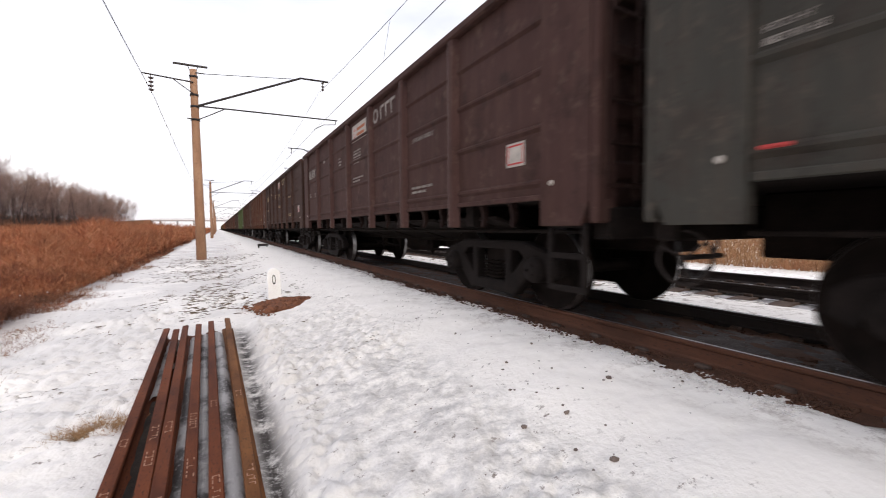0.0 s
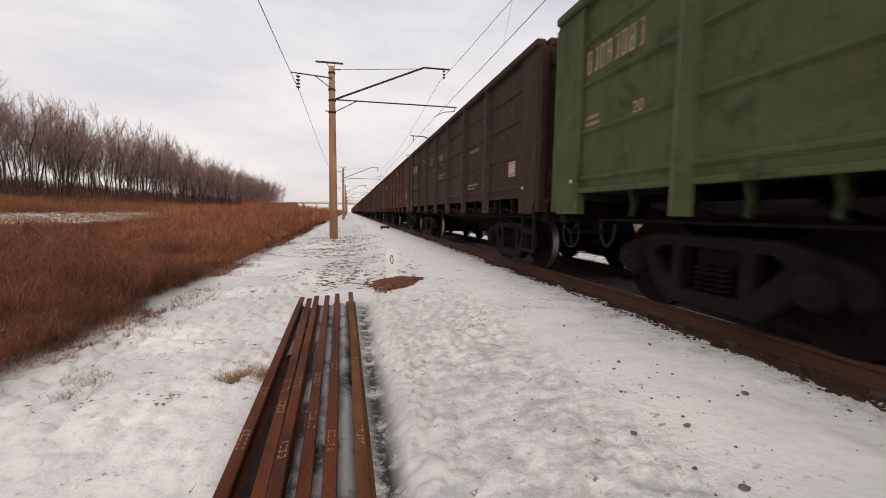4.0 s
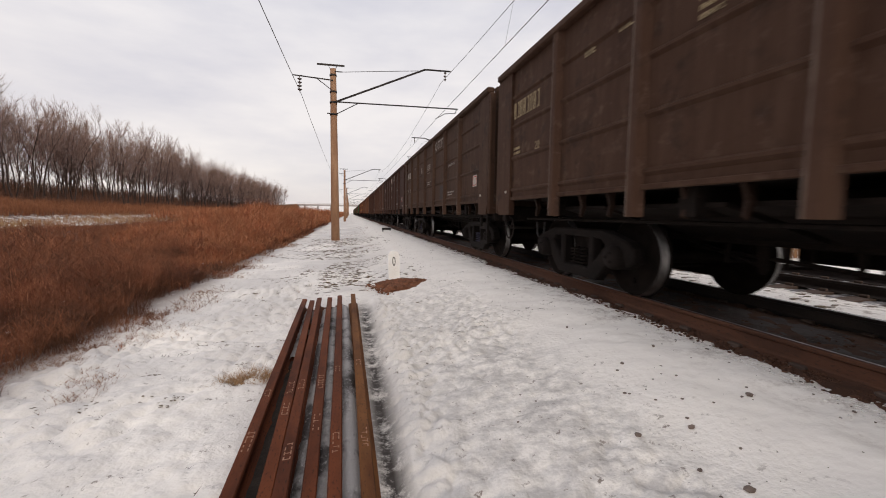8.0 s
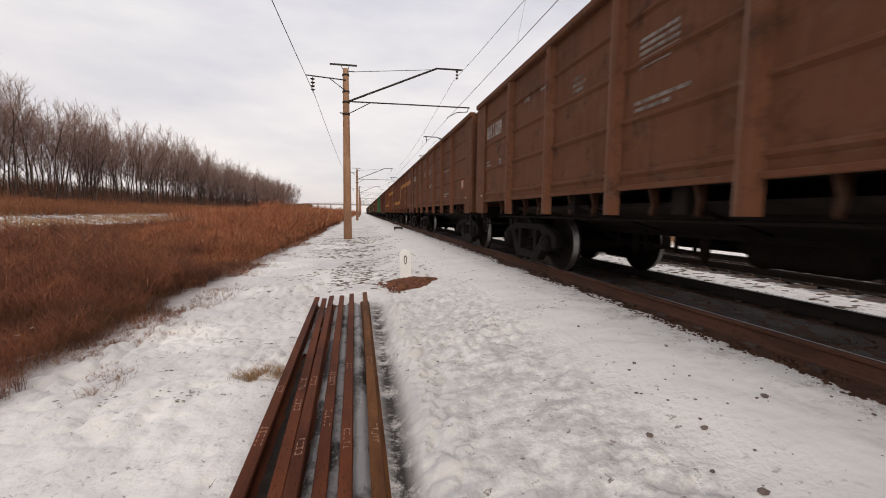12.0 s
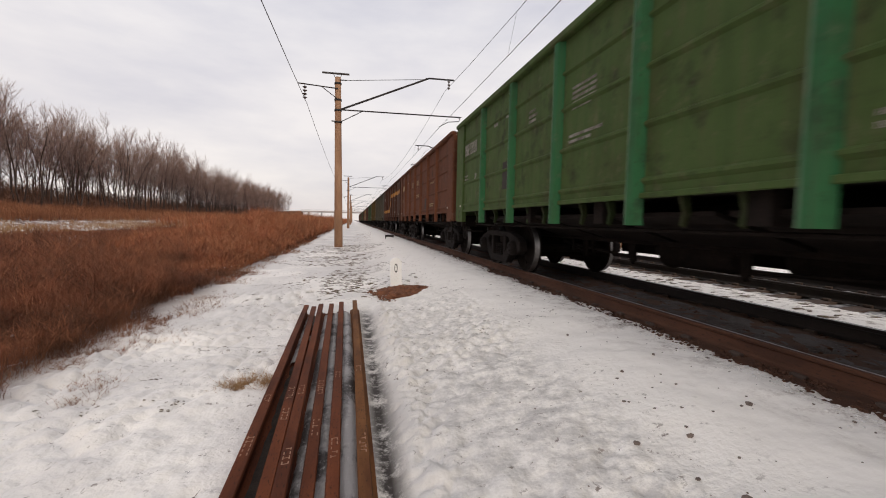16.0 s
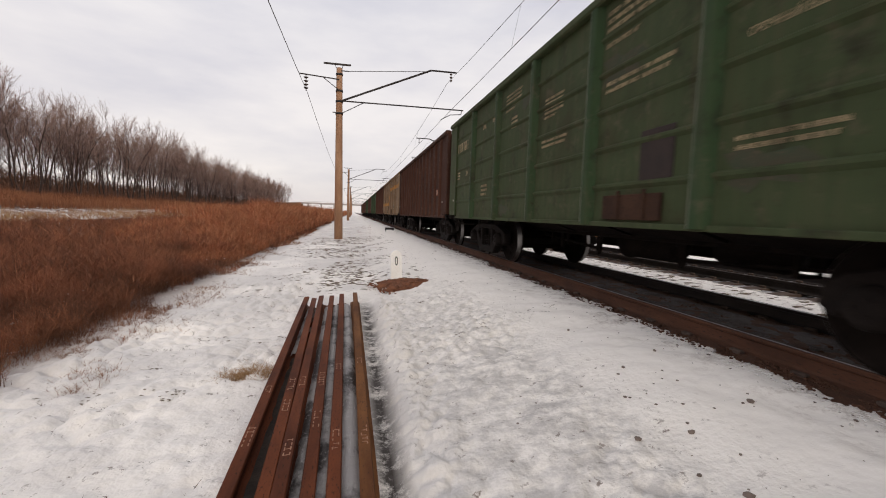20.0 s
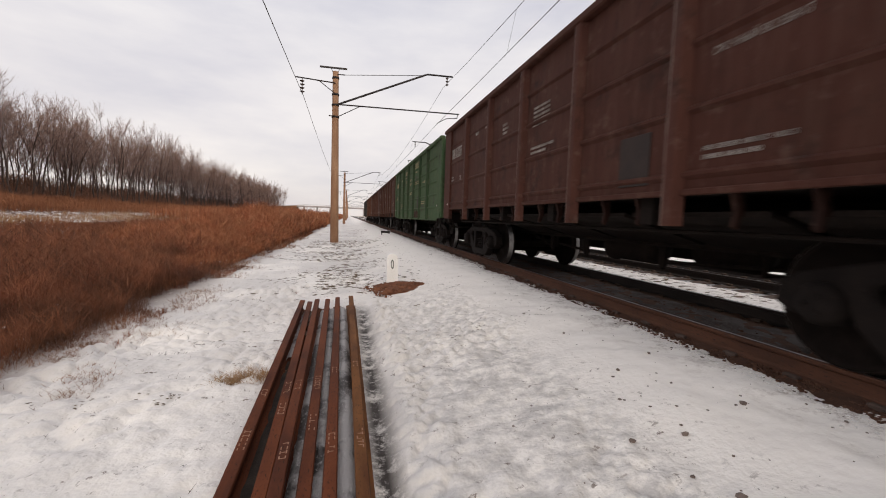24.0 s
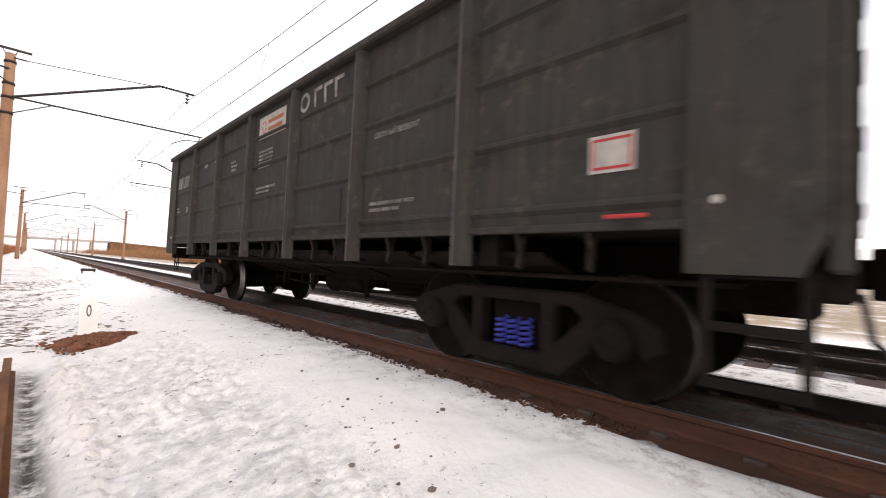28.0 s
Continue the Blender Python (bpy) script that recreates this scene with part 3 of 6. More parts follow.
def build_track(name, cx, label, sleepers, y0, head, body):
    t = thing(name, label, "railway track", at=pose(cx, 0, 0))
    # the far rail gets the darker copy; on the near track this paints shade
    meshes = [rail_mesh("rail", -60, 1500, m, m) for m in (body, RAIL_DARK)]
    bm = bmesh.new()
    box(bm, -0.002, 0.021, -60, 1500, 0.1795, 0.1812)
    band = mesh_of(bm, "running_band", head)
    for s in (-0.80, 0.80):
        r = part("rail", meshes[s > 0], None, t, at=pose(s, 0, -RAIL_H))
        part("running_band", band, None, r, "bright worn running band", at=pose(0, 0, 0, 0, 0, 0) if s < 0 else pose(-0.019, 0, 0))
    bm = bmesh.new()
    prism(bm, [(-1.35, -0.3), (1.35, -0.3), (1.35, -0.2), (1.0, -0.178), (0.4, -0.18), (-0.4, -0.18), (-1.0, -0.178), (-1.35, -0.2)], -0.125, 0.125, "y")
    for s in (-0.8, 0.8):
        box(bm, s - 0.14, s - 0.085, -0.06, 0.06, -0.18, -0.135, 0.01)
        box(bm, s + 0.085, s + 0.14, -0.06, 0.06, -0.18, -0.135, 0.01)
    sm = mesh_of(bm, "sleeper", SLEEPER)
    for i in range(sleepers):
        part("sleeper", sm, None, t, at=pose(0.01 * math.sin(i * 2.3), y0 + i * 0.545, 0))
    return t


build_track("railway_track", TRACK_X, "near railway track with rusty rails and bright running heads", 90, -2, SHINE, RUST_TRACK)
build_track("railway_track", TRACK2_X, "far railway track with dark rails in snow", 90, -2, RAIL_DARK, RAIL_DARK)


# ---- spare rails lying beside the line ----
def build_spare_rails():
    rails = [(-0.575, -0.692, 6.66, 0.0, 0), (-0.412, -0.58, 6.55, 0.0, 3), (-0.318, -0.458, 6.63, 0.022, -4), (-0.205, -0.322, 6.74, 0.0, 2), (-0.072, -0.16, 6.88, 0.0, -2), (0.083, 0.047, 6.96, 0.004, 0)]
    rnd = random.Random(4)
    # frozen slush, and soil with the gap's shade put into its colour
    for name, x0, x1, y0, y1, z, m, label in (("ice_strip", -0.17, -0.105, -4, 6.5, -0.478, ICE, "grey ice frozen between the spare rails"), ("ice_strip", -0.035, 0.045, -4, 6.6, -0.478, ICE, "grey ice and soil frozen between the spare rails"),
                                              ("soil_strip", -0.54, -0.45, -4, 4.3, -0.53, SHADED_SOIL, "bare soil between the spare rails, darkened by painted shade"), ("ice_strip", -0.54, -0.46, 4.3, 6.4, -0.5, ICE, "grey ice frozen between the spare rails"), ("ice_strip", -0.285, -0.24, -4, 6.4, -0.485, ICE, "grey ice frozen between the spare rails")):
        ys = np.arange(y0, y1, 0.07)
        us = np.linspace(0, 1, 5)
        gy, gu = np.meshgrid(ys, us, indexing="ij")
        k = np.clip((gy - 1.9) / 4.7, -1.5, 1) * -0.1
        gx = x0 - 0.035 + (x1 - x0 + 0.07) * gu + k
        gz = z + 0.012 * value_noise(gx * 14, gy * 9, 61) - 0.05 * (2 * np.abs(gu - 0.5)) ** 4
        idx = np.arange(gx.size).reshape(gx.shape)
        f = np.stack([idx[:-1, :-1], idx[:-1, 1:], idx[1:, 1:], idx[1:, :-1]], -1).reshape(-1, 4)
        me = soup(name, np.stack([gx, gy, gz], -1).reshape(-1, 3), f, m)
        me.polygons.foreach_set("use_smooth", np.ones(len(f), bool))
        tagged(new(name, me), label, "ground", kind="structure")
    for x0, x1, y1, lift, lean in rails:
        y0 = -5.6 + (y1 - 6.6)
        n = y1 - y0
        rust = RUST_PALE if x0 > 0 else RUST
        me = rail_mesh("spare_rail", 0, n, rust, rust)
        # x at y = 1.9 is x0 and at the far end x1
        k = (x1 - x0) / (y1 - 1.9)
        xs = x0 + k * (y0 - 1.9)
        t = thing("spare_rail", "rusty spare rail lying in a row on the snow", "rail", "row of spare rails", at=pose(xs, y0, -0.56 + lift, 0, lean, -math.degrees(math.atan(k))))
        part("rail_bar", me, None, t)
        # chalk and paint marks on the rail head
        bm = bmesh.new()
        for yy in (2.45 + rnd.uniform(-0.3, 0.6), 3.4 + rnd.uniform(-0.4, 0.4)):
            for j in range(rnd.randint(3, 6)):
                a = yy - y0 + j * 0.048
                for s in (-0.02, 0.013):
                    if rnd.random() < 0.8:
                        box(bm, s, s + 0.007, a, a + rnd.uniform(0.02, 0.036), 0.1785, 0.1815)
                u = rnd.choice((0.0, 0.012, 0.024))
                if rnd.random() < 0.7:
                    box(bm, -0.013, 0.013, a + u, a + u + 0.006, 0.1786, 0.1813)
        tagged(part("paint_mark", bm, surface_mark, t, "faded pale paint marks"), kind="stuff")


ICE = surface("grey_ice", (0.4, 0.385, 0.39), (0.05, 0.042, 0.04), (0.5, 0.48, 0.48), 4.2, 40, 0.5, 0, 0.5, 0.012, (1, 0.5, 1), lo=0.48, hi=0.6)
# near-black soil: the shade between the rails is in the colour
SHADED_SOIL = surface("dark_soil", (0.02, 0.015, 0.013), (0.045, 0.033, 0.027), None, 12, 70, 0.95, 0, 0.6, 0.01)
surface_mark = surface("faded_mark", (0.34, 0.2, 0.14), (0.24, 0.12, 0.075), None, 30, 120, 0.9, 0, 0.1, 0.001)
build_spare_rails()


# ---- electric line poles ----
def insulator(bm, x, y, z0, z1, discs=4, r=0.13):
    rod(bm, (x, y, z0), (x, y, z1), 0.02, sides=6)
    for i in range(discs):
        z = z0 + (z1 - z0) * (0.2 + 0.65 * i / max(1, discs - 1))
        rod(bm, (x, y, z - 0.035), (x, y, z + 0.035), 0.05, r, 12) if z1 < z0 else rod(bm, (x, y, z + 0.035), (x, y, z - 0.035), 0.05, r, 12)
    return bm


def build_pole():
    """Pole with base at its origin; the tracks lie towards +x. Heights over the pole's base."""
    t = thing("overhead_line_pole", "tapered tan concrete overhead line pole with dark steel brackets", "pole", "overhead line poles")
    H = 9.55
    bm = bmesh.new()
    rings = [(0.0, 0.235), (3.0, 0.215), (6.0, 0.19), (9.0, 0.165), (H, 0.16)]
    lathe(bm, rings, "z", 20)
    part("pole_shaft", bm, CONCRETE, t)
    for z, r in ((7.73, 0.185), (7.08, 0.19), (9.2, 0.175), (8.3, 0.18)):
        bm = bmesh.new()
        lathe(bm, [(z - 0.05, r), (z - 0.05, r + 0.018), (z + 0.05, r + 0.018), (z + 0.05, r)], "z", 20)
        part("clamp", bm, IRON, t)
    bm = bmesh.new()
    box(bm, -0.85, 0.62, -0.04, 0.04, H + 0.16, H + 0.25, 0.01)
    for s in (-0.12, 0.1):
        rod(bm, (s, 0, H - 0.1), (s * 2, 0, H + 0.17), 0.016, sides=6)
    part("top_crossbar", bm, IRON, t)
    bm = bmesh.new()
    rod(bm, (0.0, -0.2, 8.88), (-2.1, -0.2, 9.02), 0.035, sides=6)
    rod(bm, (0.0, -0.2, 8.3), (-0.9, -0.2, 8.95), 0.022, sides=6)
    arm = part("feeder_arm", bm, IRON, t)
    bm = bmesh.new()
    insulator(bm, -1.75, -0.2, 8.98, 8.12, 4)
    part("insulator_string", bm, GLAZE, arm, "brown glazed disc insulators")
    bm = bmesh.new()
    rod(bm, (0.15, -0.2, 7.75), (5.12, -0.2, 9.86), 0.055, sides=8)
    rod(bm, (5.12, -0.2, 9.86), (6.62, -0.2, 9.87), 0.05, sides=8)
    boom = part("boom", bm, IRON, t)
    bm = bmesh.new()
    rod(bm, (0.1, -0.2, 9.36), (0.5, -0.2, 9.36), 0.03, sides=6)
    rod(bm, (0.5, -0.2, 9.36), (4.95, -0.2, 9.78), 0.016, sides=5)
    part("tie_rod", bm, IRON, t)
    bm = bmesh.new()
    insulator(bm, 6.3, -0.2, 9.85, 9.3, 3, 0.09)
    part("insulator_string", bm, GLAZE, boom, "brown glazed disc insulators")
    bm = bmesh.new()
    rod(bm, (0.15, -0.2, 7.74), (7.08, -0.2, 7.76), 0.038, sides=6)
    rod(bm, (0.15, -0.2, 7.08), (1.35, -0.2, 7.74), 0.024, sides=6)
    rod(bm, (-0.35, -0.2, 7.1), (0.2, -0.2, 7.08), 0.03, sides=6)
    br = part("registration_arm", bm, IRON, t)
    bm = bmesh.new()
    rod(bm, (7.0, -0.2, 7.76), (6.95, -0.2, 7.52), 0.022, sides=6)
    rod(bm, (6.95, -0.2, 7.52), (6.3, -0.2, 7.45), 0.022, sides=6)
    rod(bm, (6.3, -0.2, 7.45), (5.75, -0.2, 7.14), 0.02, sides=6)
    part("steady_arm", bm, IRON, br)
    return t


POLE_X = -0.8
POLE_YS = [24.4 + 55.5 * i for i in range(7)]
first_pole = build_pole()
first_pole.matrix_basis = pose(POLE_X, POLE_YS[0], -0.66, 0, -0.4, 0)
for y in POLE_YS[1:]:
    copy_thing(first_pole, pose(POLE_X - 0.1, y, -0.66))
for y in (46, 101.5, 157, 212.5, 268, 323.5):
    o = copy_thing(first_pole, pose(TRACK2_X + 4.9, y, -0.5, 0, 0, 180))
    o["label"] = "tan concrete overhead line pole beyond the far track"


def wire_mesh(x0, z0, sag, ys, radius, x1=None, steps=10):
    """A hanging wire in spans between the poles at ys."""
    pts = []
    for i in range(len(ys) - 1):
        for k in range(steps):
            u = k / steps
            pts.append((x0, ys[i] + (ys[i + 1] - ys[i]) * u, z0 - sag * 4 * u * (1 - u)))
    pts.append((x0, ys[-1], z0))
    v, f = [], []
    for p in pts:
        for a in range(5):
            w = 2 * math.pi * a / 5
            v.append((p[0] + radius * math.cos(w), p[1], p[2] + radius * math.sin(w)))
    for i in range(len(pts) - 1):
        for a in range(5):
            b = (a + 1) % 5
            f.append((i * 5 + a, i * 5 + b, i * 5 + 5 + b, i * 5 + 5 + a))
    return v, f


def build_wires():
    ys = [POLE_YS[0] - 55.5 * 2, POLE_YS[0] - 55.5] + POLE_YS
    spec = [("feeder_wire", POLE_X - 1.75, 7.4, 0.5, 0.014, "thin dark feeder wire hung from the pole insulators"),
            ("messenger_wire", 5.25, 8.65, 1.1, 0.01, "dark carrier wire hung over the near track"),
            ("contact_wire", 4.98, 6.55, 0.1, 0.011, "straight dark contact wire over the near track"),
            ("messenger_wire", TRACK2_X - 0.6, 8.75, 1.2, 0.009, "dark carrier wire hung over the far track"),
            ("contact_wire", TRACK2_X, 6.5, 0.1, 0.009, "straight dark contact wire over the far track")]
    for name, x, z, sag, r, label in spec:
        shift = 21.6 if x > 7 else 0
        v, f = wire_mesh(x, z, sag, [y + shift for y in ys], r)
        me = soup(name, v, f, WIRE)
        w = tagged(new(name), label, "wire")
        part("strand", me, None, w)
        if name == "messenger_wire":
            bm = bmesh.new()
            for i in range(len(ys) - 1):
                for k in range(1, 5):
                    u = k / 5
                    y = ys[i] + shift + 55.5 * u
                    rod(bm, (x, y, z - sag * 4 * u * (1 - u)), (4.98 if x < 7 else TRACK2_X, y, (6.55 if x < 7 else 6.5) - 0.4 * u * (1 - u)), 0.004, sides=4)
            tagged(part("dropper", bm, WIRE, w), kind="stuff")


build_wires()


# ---- kilometre post on its mound ----
def build_post():
    t = thing("marker_post", "small white round-topped concrete post with a black 0", "marker post", at=pose(0.92, 8.7, -0.62, 0, -2, 3))
    bm = bmesh.new()
    pts = [(-0.12, 0), (0.12, 0), (0.12, 0.7)] + [(0.12 * math.cos(a), 0.7 + 0.12 * math.sin(a)) for a in (0.3, 0.7, 1.1, 1.57, 2.04, 2.44, 2.84)] + [(-0.12, 0.7)]
    prism(bm, pts, -0.06, 0.06, "y")
    bmesh.ops.bevel(bm, geom=[e for e in bm.edges if e.calc_face_angle(0) > 0.7], offset=0.012, segments=2, affect="EDGES")
    part("post_slab", bm, POST_WHITE, t)
    part("numeral", text_mesh("0", 0.27, BLACK), None, t, "black painted 0", at=pose(0, -0.064, 0.5, 90, 0, 0) @ Matrix.Diagonal((0.55, 1, 1, 1)))
    return t


def text_mesh(text, size, material):
    cu = bpy.data.curves.new("text", "FONT")
    cu.body, cu.size, cu.align_x, cu.extrude = text, size, "CENTER", 0.001
    ob = bpy.data.objects.new("text", cu)
    scene.collection.objects.link(ob)
    bpy.context.view_layer.update()
    me = bpy.data.meshes.new_from_object(ob.evaluated_get(bpy.context.evaluated_depsgraph_get()))
    me.materials.clear()
    me.materials.append(material)
    bpy.data.objects.remove(ob)
    return me


def pebble(rnd, r):
    """Corners of a rough stone as a deformed low ball."""
    bm = bmesh.new()
    bmesh.ops.create_icosphere(bm, subdivisions=1, radius=r)
    s = (rnd.uniform(0.8, 1.3), rnd.uniform(0.7, 1.2), rnd.uniform(0.45, 0.8))
    for v in bm.verts:
        k = rnd.uniform(0.75, 1.2)
        v.co = Vector((v.co.x * s[0] * k, v.co.y * s[1] * k, v.co.z * s[2] * k))
    return bm


def pebble_cloud(name, spots, material, seed, flat=1.0):
    """Many stones in one mesh: spots of x, y, z, radius."""
    rnd = random.Random(seed)
    shapes = []
    for _ in range(8):
        bm = pebble(rnd, 1.0)
        shapes.append((np.array([v.co[:] for v in bm.verts]), np.array([[v.index for v in f.verts] for f in bm.faces])))
        bm.free()
    vs, fs, base = [], [], 0
    for x, y, z, r in spots:
        v, f = shapes[rnd.randrange(8)]
        a = rnd.uniform(0, 6.28)
        c, s = math.cos(a), math.sin(a)
        w = v * r
        vs.append(np.stack([w[:, 0] * c - w[:, 1] * s + x, w[:, 0] * s + w[:, 1] * c + y, w[:, 2] * flat + z], -1))
        fs.append(f + base)
        base += len(v)
    return soup(name, np.concatenate(vs), np.concatenate(fs), material)


build_post()


def build_mound():
    rnd = random.Random(8)
    t = thing("gravel_mound", "low mound of red-brown gravel at the marker post's foot", "gravel mound", at=pose(1.22, 8.1, -0.45))
    n, m = 26, 12
    v, f = [(0, 0, 0.115)], []
    for j in range(1, m + 1):
        for i in range(n):
            a = 2 * math.pi * i / n
            k = j / m
            w = 1 + 0.2 * math.sin(3 * a + 1) + 0.12 * math.sin(7 * a)
            v.append((0.74 * k * w * math.cos(a), 0.5 * k * w * math.sin(a), 0.115 * (1 - k ** 1.6) - 0.06 * (k > 0.95) + rnd.uniform(-0.012, 0.012)))
    bm = bmesh.new()
    bv = [bm.verts.new(p) for p in v]
    for i in range(n):
        bm.faces.new((bv[0], bv[1 + i], bv[1 + (i + 1) % n]))
        for j in range(m - 1):
            a, b = 1 + j * n + i, 1 + j * n + (i + 1) % n
            bm.faces.new((bv[a], bv[a + n], bv[b + n], bv[b]))
    bmesh.ops.recalc_face_normals(bm, faces=bm.faces)
    part("mound_body", bm, MOUND, t)
    spots = []
    for _ in range(760):
        a, k = rnd.uniform(0, 6.28), rnd.random() ** 0.6 * 1.3
        w = 1 + 0.2 * math.sin(3 * a + 1)
        spots.append((0.74 * k * w * math.cos(a), 0.5 * k * w * math.sin(a), max(0.0, 0.115 * (1 - min(1, k) ** 1.6)) - 0.005 - (0.04 if k > 1 else 0), rnd.uniform(0.014, 0.055) * (1 if k < 0.95 else 0.55)))
    tagged(part("gravel", pebble_cloud("gravel", spots, MOUND, 3), None, t), kind="stuff")


build_mound()


# ---- low trackside fitting ----
def build_fitting():
    t = thing("trackside_marker", "low dark steel frame on two short legs beside the track", "track marker", at=pose(2.42, 27.5, -0.3, 0, 0, 6))
    for z0, z1 in ((0.2, 0.34), (0.02, 0.07)):
        bm = bmesh.new()
        box(bm, -0.36, 0.24, -0.03, 0.03, z0, z1, 0.01)
        part("crossbar", bm, IRON, t)
    for s in (-0.3, 0.18):
        bm = bmesh.new()
        rod(bm, (s, 0.0, -0.2), (s, 0.0, 0.21), 0.035, sides=6)
        part("leg", bm, IRON, t)
    bm = bmesh.new()
    prism(bm, [(-0.7, -0.16), (1.05, -0.1), (1.0, 0.04), (-0.6, -0.06)], 0.14, 0.3, "y")
    part("ground_beam", bm, IRON, t, "dark beam lying on the snow")


build_fitting()


# ---- wagons ----
POSTS = (-4.1, -2.436, -0.772, 0.892, 2.556, 4.22)
TOP = 3.5


def post_mesh(z0, z1, w=0.2, deep=0.085):
    """A pressed hat-section side post; foot at z0, outer face towards -x."""
    bm = bmesh.new()
    prism(bm, [(0.0, -w / 2 - 0.03), (-deep * 0.9, -w / 2 + 0.02), (-deep, -w / 2 + 0.04), (-deep, w / 2 - 0.045), (-deep * 0.94, w / 2 - 0.018), (0.0, w / 2 + 0.03)], z0, z1, "z")
    bm.normal_update()
    for f in bm.faces:
        if f.normal.x < -0.5 and f.normal.y > 0.1 and f.calc_area() < 0.12:
            f.material_index = 1
    return bm


def panel_mesh(y0, y1, z0, z1, beads, proud=0.028):
    """A side sheet between two posts, with pressed horizontal ridges."""
    bm = bmesh.new()
    pts = [(0.03, z1), (0.03, z0), (0.0, z0)]
    for z in beads:
        pts += [(0.0, z - 0.06), (-proud, z - 0.025), (-proud, z + 0.0), (0.0, z + 0.02)]
    pts.append((0.0, z1))
    prism(bm, pts, y0, y1, "y")
    return bm


def plate(bm, outline, holes, a0, a1):
    """A flat plate in y and z with holes, from a0 to a1 along x."""
    edges = []
    for loop in (outline, *holes):
        vs = [bm.verts.new((a0, y, z)) for y, z in loop]
        edges += [bm.edges.new((vs[k], vs[(k + 1) % len(vs)])) for k in range(len(vs))]
    fill = bmesh.ops.triangle_fill(bm, use_beauty=True, use_dissolve=False, edges=edges)
    faces = [g for g in fill["geom"] if isinstance(g, bmesh.types.BMFace)]
    out = bmesh.ops.extrude_face_region(bm, geom=faces)
    bmesh.ops.translate(bm, verts=[g for g in out["geom"] if isinstance(g, bmesh.types.BMVert)], vec=(a1 - a0, 0, 0))
    bmesh.ops.recalc_face_normals(bm, faces=bm.faces)
    return bm


def sideframe_mesh():
    """Cast side frame: deep belly, a spring window in the middle and two windows beside it."""
    outline = [(-1.26, 0.44), (-1.24, 0.6), (-1.1, 0.68), (-0.64, 0.8), (0.64, 0.8), (1.1, 0.68), (1.24, 0.6), (1.26, 0.44), (1.12, 0.36), (1.06, 0.46), (0.78, 0.46), (0.74, 0.36), (0.5, 0.13), (-0.5, 0.13), (-0.74, 0.36), (-0.78, 0.46), (-1.06, 0.46), (-1.12, 0.36)]
    spring = [(-0.31, 0.28), (0.31, 0.28), (0.31, 0.69), (-0.31, 0.69)]
    side = [(0.44, 0.38), (0.54, 0.47), (0.68, 0.6), (0.58, 0.68), (0.44, 0.69)]
    bm = plate(bmesh.new(), outline, [spring, side, [(-y, z) for y, z in side]], -0.08, 0.08)
    bmesh.ops.bevel(bm, geom=[e for e in bm.edges if e.calc_face_angle(0) > 1.2], offset=0.018, segments=1, affect="EDGES")
    return bm


def build_bogie(parent, y):
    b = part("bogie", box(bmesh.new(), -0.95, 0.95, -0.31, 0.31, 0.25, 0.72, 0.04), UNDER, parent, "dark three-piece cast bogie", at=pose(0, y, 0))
    frame_me = BOGIE["frame"]
    for s in (-1, 1):
        part("sideframe", frame_me, None, b, at=pose(s * 1.02, 0, 0))
        for d in (-0.13, 0.0, 0.13):
            part("spring", BOGIE["spring"], None, b, at=pose(s * 1.02, d, 0.29))
        for d in (-0.925, 0.925):
            part("axle_box", BOGIE["axle_box"], None, b, at=pose(s * 1.02, d, 0.478, 0, 0, 0 if s < 0 else 180))
        for d in (-0.52, 0.52):
            part("brake_shoe", BOGIE["shoe"], None, b, at=pose(s * 0.79, d * 0.86, 0.46))
    for d in (-0.925, 0.925):
        part("wheelset", BOGIE["wheelset"], None, b, "steel wheelset with bright worn rim", at=pose(0, d, 0.478))
    return b


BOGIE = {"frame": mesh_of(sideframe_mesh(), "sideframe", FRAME)}


